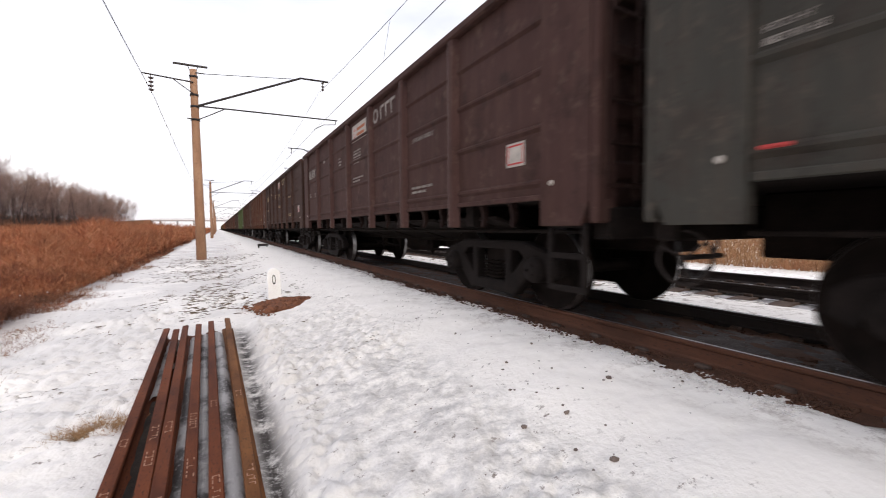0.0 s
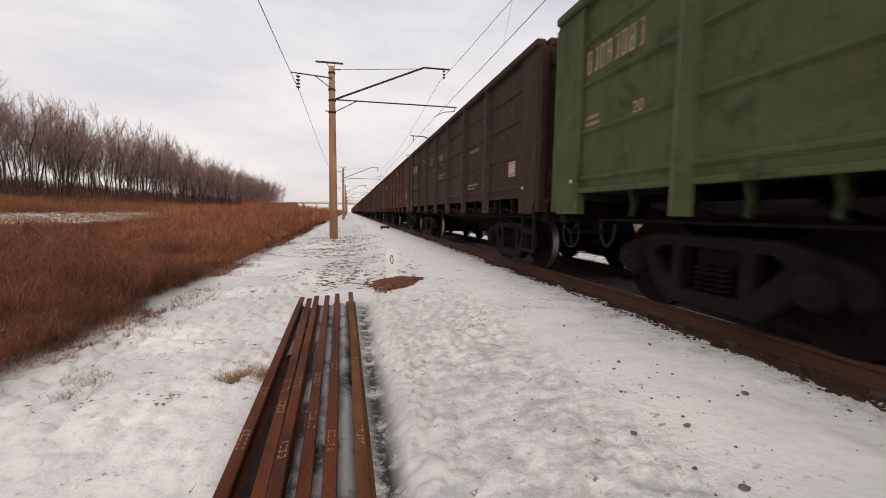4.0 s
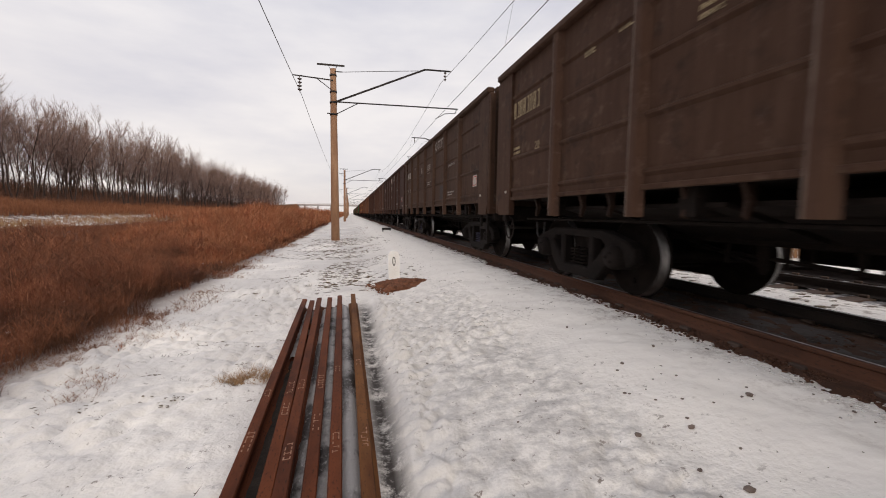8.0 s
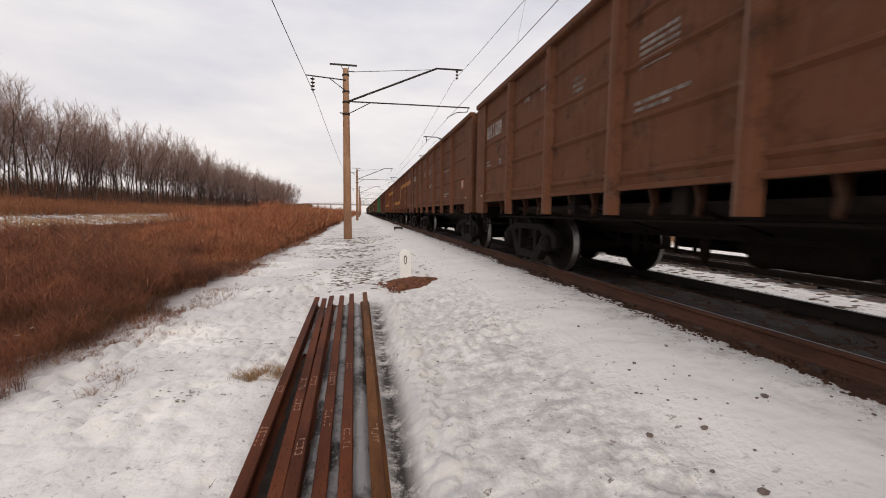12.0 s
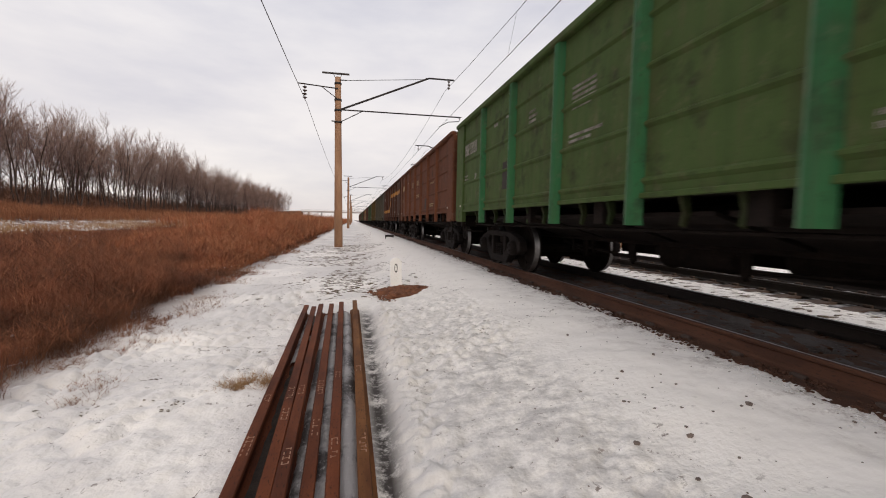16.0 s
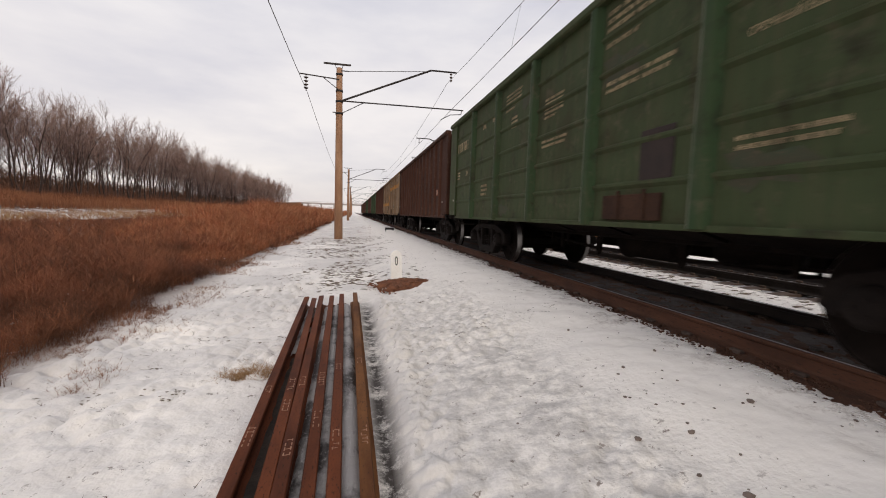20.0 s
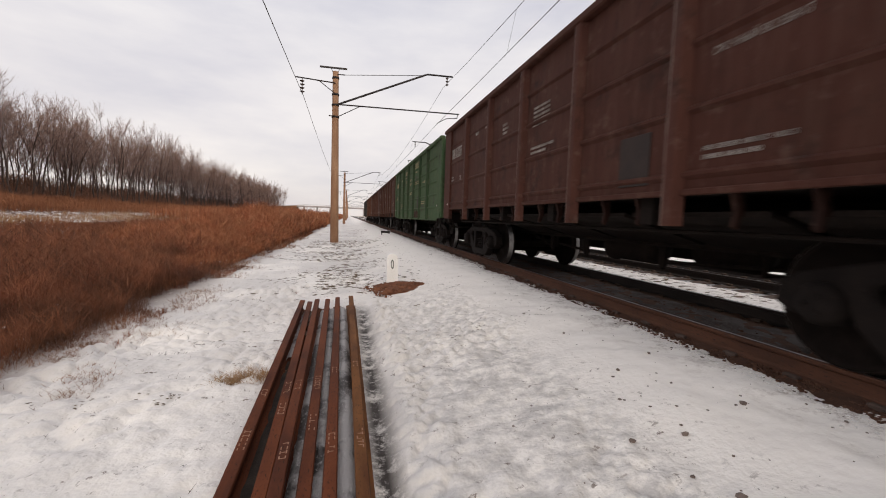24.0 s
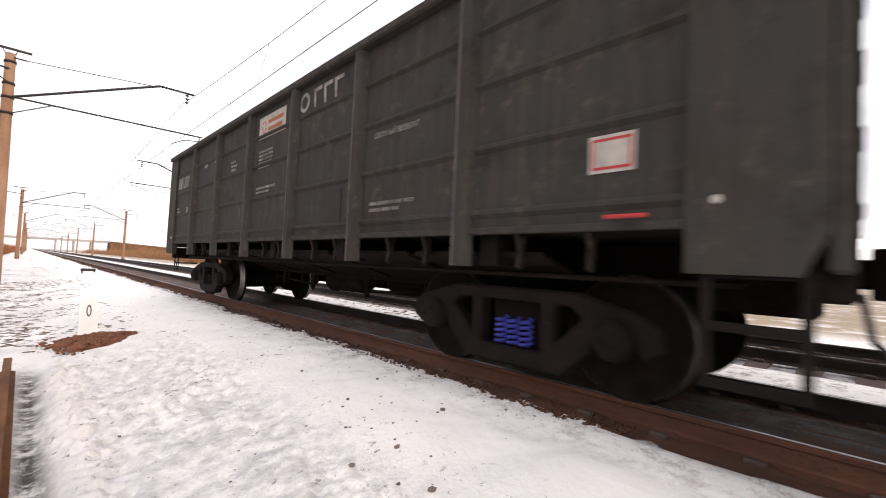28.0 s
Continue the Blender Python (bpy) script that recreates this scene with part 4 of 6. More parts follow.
def make_bogie_meshes():
    bm = bmesh.new()
    turns, steps, rings = 5, 9, []
    for i in range(turns * steps + 1):
        a = 2 * math.pi * i / steps
        z = 0.24 * i / (turns * steps)
        rings.append([bm.verts.new(((0.056 + u) * math.cos(a), (0.056 + u) * math.sin(a), z + v)) for u, v in ((0.014, 0), (0, 0.014), (-0.014, 0), (0, -0.014))])
    for p, q in zip(rings[:-1], rings[1:]):
        for k in range(4):
            bm.faces.new((p[k], q[k], q[(k + 1) % 4], p[(k + 1) % 4]))
    bm.faces.new(rings[0])
    bm.faces.new(rings[-1][::-1])
    bmesh.ops.recalc_face_normals(bm, faces=bm.faces)
    BOGIE["spring"] = mesh_of(bm, "spring", UNDER)
    bm = bmesh.new()
    lathe(bm, [(-0.18, 0.06), (-0.175, 0.12), (-0.12, 0.15), (0.12, 0.155)], "x", 18)
    for a in range(3):
        w = a * 2.1
        rod(bm, (-0.2, 0.06 * math.cos(w), 0.06 * math.sin(w)), (-0.17, 0.06 * math.cos(w), 0.06 * math.sin(w)), 0.018, sides=6)
    BOGIE["axle_box"] = mesh_of(bm, "axle_box", FRAME)
    bm = bmesh.new()
    prism(bm, [(-0.03, -0.2), (0.04, -0.22), (0.05, 0.2), (-0.02, 0.22)], -0.05, 0.05)
    BOGIE["shoe"] = mesh_of(bm, "brake_shoe", UNDER)
    bm = bmesh.new()
    rod(bm, (-1.0, 0, 0), (1.0, 0, 0), 0.08, sides=16)
    for s in (-1, 1):
        p = [(0.72, 0.11), (0.725, 0.2), (0.745, 0.4), (0.72, 0.43), (0.72, 0.503), (0.745, 0.506), (0.757, 0.482), (0.845, 0.474), (0.85, 0.468), (0.85, 0.43), (0.8, 0.41), (0.79, 0.22), (0.84, 0.16), (0.86, 0.11)]
        lathe(bm, [(s * a, r) for a, r in p], "x", 44, [0, 0, 0, 0, 0, 0, 1, 1, 0, 0, 0, 0, 0])
    # lightening marks on the disc
    for s in (-1, 1):
        for a in range(2):
            w = a * math.pi
            rod(bm, (s * 0.8, 0.3 * math.cos(w), 0.3 * math.sin(w)), (s * 0.815, 0.3 * math.cos(w), 0.3 * math.sin(w)), 0.035, sides=8)
    BOGIE["wheelset"] = mesh_of(bm, "wheelset", [TYRE, TREAD])


make_bogie_meshes()


def slot_bars(bm, y, z, rows, width, height, gap, rnd, mat=0):
    """Rows of unreadable writing as broken bars on the side sheet; y is the reading start, reading goes towards -y."""
    for r in range(rows):
        zz = z - r * (height + gap)
        a = y
        end = y - width * (1 if r < rows - 1 else rnd.uniform(0.6, 1.0))
        left = rnd.randint(4, 9)
        while a > end + height * 0.6:
            w = height * rnd.choice((0.5, 0.62, 0.7))
            s = height * 0.17
            box(bm, -0.0065, -0.002, a - s, a, zz - height, zz, 0, mat)
            k = rnd.random()
            if k < 0.75:
                box(bm, -0.0065, -0.002, a - w, a - w + s, zz - height, zz, 0, mat)
            for u in ((0.0,), (0.42,), (0.0, 0.84), (0.42, 0.84))[rnd.randrange(4)]:
                box(bm, -0.0063, -0.0022, a - w, a, zz - height * (u + 0.16), zz - height * u, 0, mat)
            a -= w + height * 0.22
            left -= 1
            if left <= 0:
                a -= height * 0.5
                left = rnd.randint(4, 9)
    return bm


MARKS = {}


def mark_meshes():
    rnd = random.Random(12)
    for key, m in (("white", STENCIL), ("yellow", YELLOW)):
        bm = bmesh.new()
        for i in range(8):
            a = -i * 0.125
            h = 0.26
            k = rnd.random()
            box(bm, -0.0065, -0.002, a - 0.085, a - 0.06, -h, 0)
            if k > 0.25:
                box(bm, -0.0065, -0.002, a - 0.025, a, -h, 0)
            box(bm, -0.0062, -0.0022, a - 0.06, a - 0.025, -0.03, 0)
            if k < 0.8:
                box(bm, -0.0062, -0.0022, a - 0.06, a - 0.025, -h, -h + 0.03)
            if k > 0.5:
                box(bm, -0.0062, -0.0022, a - 0.06, a - 0.025, -h / 2 - 0.015, -h / 2 + 0.015)
        MARKS["number", key] = mesh_of(bm, "wagon_number", m)
        MARKS["weight", key] = text_mesh("20", 0.17, m)
        MARKS["lines", key] = mesh_of(slot_bars(bmesh.new(), 0, 0, 5, 0.55, 0.034, 0.03, rnd), "data_block", m)
        MARKS["short", key] = mesh_of(slot_bars(bmesh.new(), 0, 0, 3, 0.28, 0.042, 0.034, rnd), "inspection_note", m)
        MARKS["owner", key] = mesh_of(slot_bars(bmesh.new(), 0, 0, 2, 0.75, 0.036, 0.034, rnd), "owner_note", m)
        MARKS["type", key] = text_mesh("СРОЧНЫЙ ВОЗВРАТ", 0.085, m)
        MARKS["tiny", key] = mesh_of(slot_bars(bmesh.new(), 0, 0, 1, 0.3, 0.09, 0.05, rnd), "load_line", m)
        # owner's sign as plain shapes: a ring and three blocks
        bm = bmesh.new()
        for i in range(12):
            w0, w1 = i * math.pi / 6, (i + 1) * math.pi / 6
            prism(bm, [(0.14 * math.cos(w0), 0.14 * math.sin(w0)), (0.14 * math.cos(w1), 0.14 * math.sin(w1)), (0.09 * math.cos(w1), 0.09 * math.sin(w1)), (0.09 * math.cos(w0), 0.09 * math.sin(w0))], -0.0065, -0.002)
        for a in (-0.28, -0.55, -0.82):
            prism(bm, [(a, -0.13), (a - 0.05, -0.13), (a - 0.02, 0.13), (a + 0.03, 0.13)], -0.0065, -0.002)
            prism(bm, [(a - 0.02, 0.08), (a - 0.19, 0.08), (a - 0.19, 0.13), (a - 0.02, 0.13)], -0.0063, -0.0022)
        MARKS["sign", key] = mesh_of(bm, "owner_sign", m)
    bm = bmesh.new()
    box(bm, -0.008, -0.002, -0.3, 0.0, -0.25, 0.0, 0, 0)
    for z in (-0.04, -0.228):
        box(bm, -0.0105, -0.007, -0.28, -0.02, z, z + 0.018, 0, 1)
    for y in (-0.28, -0.035):
        box(bm, -0.0103, -0.0072, y, y + 0.015, -0.21, -0.04, 0, 1)
    MARKS["sticker"] = mesh_of(bm, "warning_sticker", [WHITE, RED])
    bm = bmesh.new()
    box(bm, -0.008, -0.002, -0.26, 0.0, -0.24, 0.0, 0, 0)
    box(bm, -0.0105, -0.007, -0.225, -0.035, -0.205, -0.035, 0, 1)
    for z in (-0.08, -0.12, -0.16):
        box(bm, -0.013, -0.0095, -0.2, -0.06, z, z + 0.012, 0, 0)
    MARKS["sticker_orange"] = mesh_of(bm, "warning_sticker", [STICKER, WHITE])
    bm = bmesh.new()
    box(bm, -0.008, -0.002, -1.0, 0.0, -0.36, 0.0, 0, 0)
    for i in range(7):
        w = i * 0.9
        box(bm, -0.0105, -0.007, -0.2 + 0.07 * math.cos(w) - 0.015, -0.2 + 0.07 * math.cos(w) + 0.015, -0.18 + 0.09 * math.sin(w) - 0.02, -0.18 + 0.09 * math.sin(w) + 0.02, 0, 1)
    box(bm, -0.0105, -0.007, -0.92, -0.36, -0.15, -0.09, 0, 2)
    box(bm, -0.0105, -0.007, -0.88, -0.36, -0.27, -0.21, 0, 2)
    MARKS["banner"] = mesh_of(bm, "banner", [WHITE, RED, STICKER])
    bm = bmesh.new()
    box(bm, -0.011, -0.002, -0.45, 0.0, -0.5, 0.0, 0.004)
    MARKS["patch"] = mesh_of(bm, "repair_patch", PATCH)
    bm = bmesh.new()
    prism(bm, [(0.0, 0.0), (-0.22, 0.03), (-0.3, -0.05), (-0.52, -0.02), (-0.66, -0.16), (-0.5, -0.2), (-0.55, -0.33), (-0.3, -0.28), (-0.22, -0.4), (-0.05, -0.3), (-0.1, -0.17)], -0.004, -0.001)
    MARKS["scuff"] = mesh_of(bm, "scuff", SCUFF)
    bm = bmesh.new()
    box(bm, -0.034, -0.002, -0.9, 0.0, -0.26, 0.0, 0.006)
    box(bm, -0.05, -0.032, -0.7, -0.66, -0.26, 0.04, 0.004)
    box(bm, -0.05, -0.032, -0.3, -0.26, -0.26, 0.04, 0.004)
    MARKS["door"] = mesh_of(bm, "small_door", RUSTDOOR)


mark_meshes()


def on_side(y, z):
    """Pose of a mark on the near side sheet: reading start at y, top at z."""
    return pose(-SIDE, y, z)


def build_wagon(kind):
    """An open coal wagon along y, rail top at z = 0, its near side towards -x and its leading end towards -y."""
    w = thing("gondola_wagon", "open steel freight wagon", "freight wagon", "wagons of the freight train")
    paint = PAINT
    low = 0.92 if kind in ("planked", "ribbed") else 1.25
    if kind == "posted":
        posts, beads, deep, pw = POSTS, (1.42, 1.96, 2.5, 2.98), 0.085, 0.165
    elif kind == "planked":
        posts, beads, deep, pw = POSTS, (1.36, 1.78, 2.2, 2.62, 3.02), 0.085, 0.165
    else:
        posts, beads, deep, pw = tuple(-5.39 + 0.83 * i for i in range(14)), (), 0.07, 0.1
    edges = [-HALF + 0.6 if kind != "ribbed" else -HALF + 0.25, *posts, HALF - 0.6 if kind != "ribbed" else HALF - 0.25]
    if kind == "ribbed":
        spans = [(edges[0], posts[3]), (posts[3], posts[7]), (posts[7], posts[10]), (posts[10], edges[-1])]
    else:
        spans = list(zip(edges[:-1], edges[1:]))
    for side in (-1, 1):
        turn = pose(0, 0, 0, 0, 0, 0 if side < 0 else 180)
        for a, b in spans:
            ob = part("side_panel", panel_mesh(a, b, low, TOP - 0.1, beads), paint, w, at=turn @ pose(-SIDE, 0, 0))
        foot = 0.97 if kind == "posted" else low
        pm = mesh_of(post_mesh(foot, TOP - 0.11, pw, deep), "side_post", [paint, POST_EDGE])
        for y in posts:
            part("side_post", pm, None, w, at=turn @ pose(-SIDE, y, 0))
        for s in (-1, 1):
            bm = bmesh.new()
            wide = 0.6 if kind != "ribbed" else 0.25
            y0, y1 = (s * HALF - s * wide, s * HALF)
            pts = [(min(y0, y1), 0.98 + (0.0 if s > 0 else 0.05)), (max(y0, y1), 0.98), (max(y0, y1), TOP - 0.1), (min(y0, y1), TOP - 0.1)]
            if s > 0:
                pts = [(y0, 0.98), (y1 - 0.1, 0.98), (y1, 1.2), (y1, TOP - 0.1), (y0, TOP - 0.1)]
            else:
                pts = [(y1 + 0.1, 0.98), (y0, 0.98), (y0, TOP - 0.1), (y1, TOP - 0.1), (y1, 1.2)]
            prism(bm, pts, -0.05, 0.05)
            part("corner_post", bm, paint, w, at=turn @ pose(-SIDE, 0, 0))
        bm = bmesh.new()
        box(bm, -0.1, 0.06, -HALF, HALF, TOP - 0.11, TOP, 0.02)
        part("top_rail", bm, paint, w, at=turn @ pose(-SIDE, 0, 0))
        bm = bmesh.new()
        box(bm, -0.035, 0.02, -HALF + 0.61, HALF - 0.61, low - 0.02, low + 0.035, 0.008) if kind != "ribbed" else box(bm, -0.03, 0.02, -HALF + 0.26, HALF - 0.26, low - 0.04, low + 0.05, 0.01)
        part("bottom_sill", bm, paint, w, at=turn @ pose(-SIDE, 0, 0))
        # discharge hatch latches under the sill
        if kind == "posted" and side < 0:
            for i, y in enumerate(posts + (5.5,)):
                for d in (-1.1, -0.52):
                    part("hatch_latch", WAGON["latch"], None, w, at=turn @ pose(-SIDE + 0.1, y + d, 1.2))
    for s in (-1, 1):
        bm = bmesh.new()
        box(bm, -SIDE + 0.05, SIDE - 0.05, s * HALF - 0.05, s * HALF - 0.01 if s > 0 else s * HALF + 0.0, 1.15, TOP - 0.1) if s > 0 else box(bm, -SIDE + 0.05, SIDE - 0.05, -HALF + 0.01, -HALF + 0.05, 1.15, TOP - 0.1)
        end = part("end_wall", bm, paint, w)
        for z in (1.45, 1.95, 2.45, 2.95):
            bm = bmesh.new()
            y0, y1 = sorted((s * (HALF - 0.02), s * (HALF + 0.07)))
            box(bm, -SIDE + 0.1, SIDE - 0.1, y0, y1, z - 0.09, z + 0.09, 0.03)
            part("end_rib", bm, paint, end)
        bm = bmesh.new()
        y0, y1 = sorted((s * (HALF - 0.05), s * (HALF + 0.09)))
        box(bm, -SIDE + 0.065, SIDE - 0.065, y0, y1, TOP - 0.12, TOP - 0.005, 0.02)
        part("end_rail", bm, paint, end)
        for c in (-1, 1):
            bm = bmesh.new()
            y0, y1 = sorted((s * (HALF - 0.01), s * (HALF + 0.08)))
            x0, x1 = sorted((c * (SIDE - 0.2), c * (SIDE + 0.045)))
            box(bm, x0, x1, y0, y1, 1.0, TOP - 0.12, 0.02)
            part("end_post", bm, paint, end)
            bm = bmesh.new()
            rod(bm, (c * (SIDE + 0.05), s * (HALF - 0.45), 1.38), (c * (SIDE + 0.07), s * (HALF - 0.45), 1.38), 0.027, 0.02, 10)
            part("tie_hook", bm, WHITE, w, "pale painted tie-down hook")
        # buffer beam and coupler
        bm = bmesh.new()
        box(bm, -1.4, 1.4, s * HALF - 0.09, s * HALF + 0.09, 0.86, 1.14, 0.02)
        part("end_sill", bm, UNDER, w)
        bm = bmesh.new()
        y0, y1 = sorted((s * (HALF - 0.3), s * (HALF + 0.17)))
        box(bm, -0.1, 0.1, y0, y1, 0.93, 1.13, 0.02)
        y0, y1 = sorted((s * (HALF + 0.15), s * (HALF + 0.285)))
        prism(bm, [(-0.2, y0), (0.14, y0), (0.2, y1), (0.02, y1), (-0.04, (y0 + y1) / 2), (-0.2, y1)], 0.86, 1.2, "z")
        part("coupler", bm, UNDER, w)
        bm = bmesh.new()
        pts = [(-0.5, s * (HALF + 0.1), 0.9), (-0.5, s * (HALF + 0.15), 0.62), (-0.5, s * (HALF + 0.27), 0.5)]
        for a, b in zip(pts[:-1], pts[1:]):
            rod(bm, a, b, 0.02, sides=6)
        part("brake_hose", bm, BLACK, w)
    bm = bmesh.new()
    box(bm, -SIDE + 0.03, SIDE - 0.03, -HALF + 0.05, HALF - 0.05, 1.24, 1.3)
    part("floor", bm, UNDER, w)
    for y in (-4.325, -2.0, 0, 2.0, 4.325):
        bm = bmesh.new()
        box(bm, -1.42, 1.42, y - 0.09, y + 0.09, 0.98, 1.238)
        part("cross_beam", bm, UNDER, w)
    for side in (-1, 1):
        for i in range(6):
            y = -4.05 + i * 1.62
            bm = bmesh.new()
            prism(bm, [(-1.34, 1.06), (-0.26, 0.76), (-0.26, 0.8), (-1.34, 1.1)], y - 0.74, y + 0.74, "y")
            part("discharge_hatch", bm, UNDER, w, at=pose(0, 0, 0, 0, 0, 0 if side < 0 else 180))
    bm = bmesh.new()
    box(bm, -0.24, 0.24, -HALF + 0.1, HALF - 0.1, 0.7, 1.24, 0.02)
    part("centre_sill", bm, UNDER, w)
    # steps at the leading near corner and the trailing far corner
    for s in (-1, 1):
        bm = plate(bmesh.new(), [(-0.025, 0.38), (0.445, 0.38), (0.445, 1.0), (-0.025, 1.0)], [[(0.025, 0.43), (0.395, 0.43), (0.395, 0.68), (0.025, 0.68)], [(0.025, 0.73), (0.395, 0.73), (0.395, 0.96), (0.025, 0.96)]], -0.04, 0.0)
        part("step_ladder", bm, FRAME, w, at=pose(0, 0, 0, 0, 0, 0 if s < 0 else 180) @ pose(-SIDE + 0.02, -HALF + 0.08, 0))
        bm = bmesh.new()
        for d in (0.0, 0.36):
            box(bm, d - 0.02, d + 0.02, -0.03, 0.0, 1.2, 3.4)
        for k in range(6):
            box(bm, -0.02, 0.38, -0.04, -0.01, 1.3 + k * 0.36, 1.33 + k * 0.36)
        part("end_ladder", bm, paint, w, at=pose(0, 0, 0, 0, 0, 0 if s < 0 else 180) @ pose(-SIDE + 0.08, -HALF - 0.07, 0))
    bm = bmesh.new()
    lathe(bm, [(-0.72, 0.03), (-0.68, 0.15), (-0.6, 0.19), (0.28, 0.19), (0.3, 0.215), (0.36, 0.215), (0.38, 0.12), (0.62, 0.06)], "y", 18)
    bmesh.ops.translate(bm, verts=bm.verts, vec=(-0.05, 0, 0.63))
    box(bm, -0.2, 0.1, -0.5, -0.3, 0.72, 0.9)
    box(bm, -0.2, 0.1, 0.1, 0.3, 0.72, 0.9)
    part("brake_cylinder", bm, UNDER, w, "dark brake cylinder under the wagon")
    bm = bmesh.new()
    lathe(bm, [(-1.98, 0.05), (-1.93, 0.17), (-1.85, 0.2), (-1.15, 0.2), (-1.07, 0.17), (-1.02, 0.05)], "y", 18)
    bmesh.ops.translate(bm, verts=bm.verts, vec=(0.2, 0, 0.66))
    for y in (-1.7, -1.3):
        box(bm, 0.0, 0.4, y - 0.03, y + 0.03, 0.62, 0.98)
    part("air_reservoir", bm, UNDER, w, "dark air reservoir under the wagon")
    for y, x in ((0.98, -0.18), (0.72, 0.24), (-0.86, -0.2), (2.35, -0.12), (-2.5, 0.1)):
        bm = bmesh.new()
        prism(bm, [(y - 0.07, 0.8), (y + 0.09, 0.8), (y + 0.06, 0.46), (y, 0.4), (y - 0.05, 0.46)], x - 0.02, x + 0.02)
        part("brake_lever", bm, UNDER, w)
    for a, b in (((-0.18, 0.98, 0.5), (-0.05, 3.3, 0.62)), ((-0.2, -0.86, 0.5), (0.05, -3.3, 0.62)), ((0.24, 0.72, 0.7), (-0.2, -0.86, 0.68)), ((-0.12, 2.35, 0.48), (-0.1, 3.5, 0.74))):
        bm = bmesh.new()
        rod(bm, a, b, 0.022, sides=6)
        part("brake_rod", bm, UNDER, w)
    for y in (-2.75, -2.2, 1.5, 2.1, 2.75):
        bm = bmesh.new()
        box(bm, -0.16, -0.13, y - 0.025, y + 0.025, 0.48, 0.8)
        box(bm, 0.13, 0.16, y - 0.025, y + 0.025, 0.48, 0.8)
        box(bm, -0.13, 0.13, y - 0.025, y + 0.025, 0.48, 0.51)
        part("safety_loop", bm, UNDER, w)
    # added bar: stands in for a dark mass and hides the snow behind
    bm = bmesh.new()
    box(bm, 0.9, 1.0, -2.8, 2.8, 0.47, 0.78, 0.02)
    part("pipe_trunk", bm, UNDER, w, "dark bar added along the underframe to hide bright ground behind")
    # hand brake wheel at the trailing near corner
    bm = bmesh.new()
    n = 18
    for i in range(n):
        a0, a1 = 2 * math.pi * i / n, 2 * math.pi * (i + 1) / n
        rod(bm, (0, 0.2 * math.cos(a0), 0.2 * math.sin(a0)), (0, 0.2 * math.cos(a1), 0.2 * math.sin(a1)), 0.014, sides=5)
    for i in range(3):
        a0 = 2 * math.pi * i / 3 + 0.4
        rod(bm, (0, 0, 0), (0, 0.2 * math.cos(a0), 0.2 * math.sin(a0)), 0.012, sides=5)
    rod(bm, (-0.03, 0, 0), (0.5, 0, 0), 0.02, sides=6)
    part("hand_brake_wheel", bm, WHEELRIM, w, "grey-brown iron hand brake wheel", at=pose(-SIDE + 0.18, HALF - 0.1, 0.74))
    bm = bmesh.new()
    rod(bm, (-1.1, -HALF + 0.4, 0.92), (-1.1, HALF - 0.4, 0.92), 0.022, sides=6)
    part("brake_pipe", bm, UNDER, w)
    for y in (-4.325, 4.325):
        build_bogie(w, y)
    return w


WAGON = {}
DULL_BLUE = surface("dull_blue_spring", (0.012, 0.01, 0.028), (0.02, 0.017, 0.042), None, 9, 60, 0.7, 0.1, 0.2, 0.002)
# pale facet on one post edge: rubbed paint plus a painted highlight
POST_EDGE, pe_n, pe_l, pe_b = nodes_of("rubbed_post_edge")
pe_o = pe_n.new("ShaderNodeObjectInfo")
pe_c = pe_n.new("ShaderNodeTexCoord")
pe_f = ramp_node(pe_n, pe_l, noise_node(pe_n, pe_l, pe_c.outputs["Object"], 3.0, 6, 0.7), 0.35, 0.75)
pe_l.new(mix_node(pe_n, pe_l, pe_f, pe_o.outputs["Color"], mix_node(pe_n, pe_l, 0.45, pe_o.outputs["Color"], (0.34, 0.28, 0.23))), pe_b.inputs["Base Color"])
pe_b.inputs["Roughness"].default_value = 0.75
WHEELRIM = surface("dusty_iron", (0.018, 0.014, 0.012), (0.03, 0.023, 0.02), None, 9, 60, 0.85, 0, 0.2, 0.002, spec=0.2)
bm = bmesh.new()
prism(bm, [(-0.06, 0.05), (0.05, 0.05), (0.05, -0.12), (0.0, -0.24), (-0.03, -0.22), (-0.01, -0.1)], -0.022, 0.022, "y")
prism(bm, [(-0.03, 0.02), (0.02, 0.02), (0.02, -0.07), (-0.03, -0.05)], -0.03, -0.02, "y")
WAGON["latch"] = mesh_of(bm, "hatch_latch", PAINT)
for kind in ("posted", "planked", "ribbed"):
    WAGON[kind] = build_wagon(kind)


def colour_wagon(w, colour, posts=None, gain=1.5, raw=False):
    warm = colour[0] > colour[1]
    tone = (0.68, 0.445, 0.355) if warm else (0.54, 0.52, 0.42)
    tone = (1, 1, 1) if raw else tone
    for o in w.children_recursive:
        base = o.name.split(".")[0]
        c = posts if posts and base == "side_post" else colour
        # end walls, ribs and ladders carry shade in their colour; latches are dimmed
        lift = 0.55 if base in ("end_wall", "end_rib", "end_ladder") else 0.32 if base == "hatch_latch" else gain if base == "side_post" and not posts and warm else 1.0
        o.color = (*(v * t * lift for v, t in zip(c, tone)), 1)


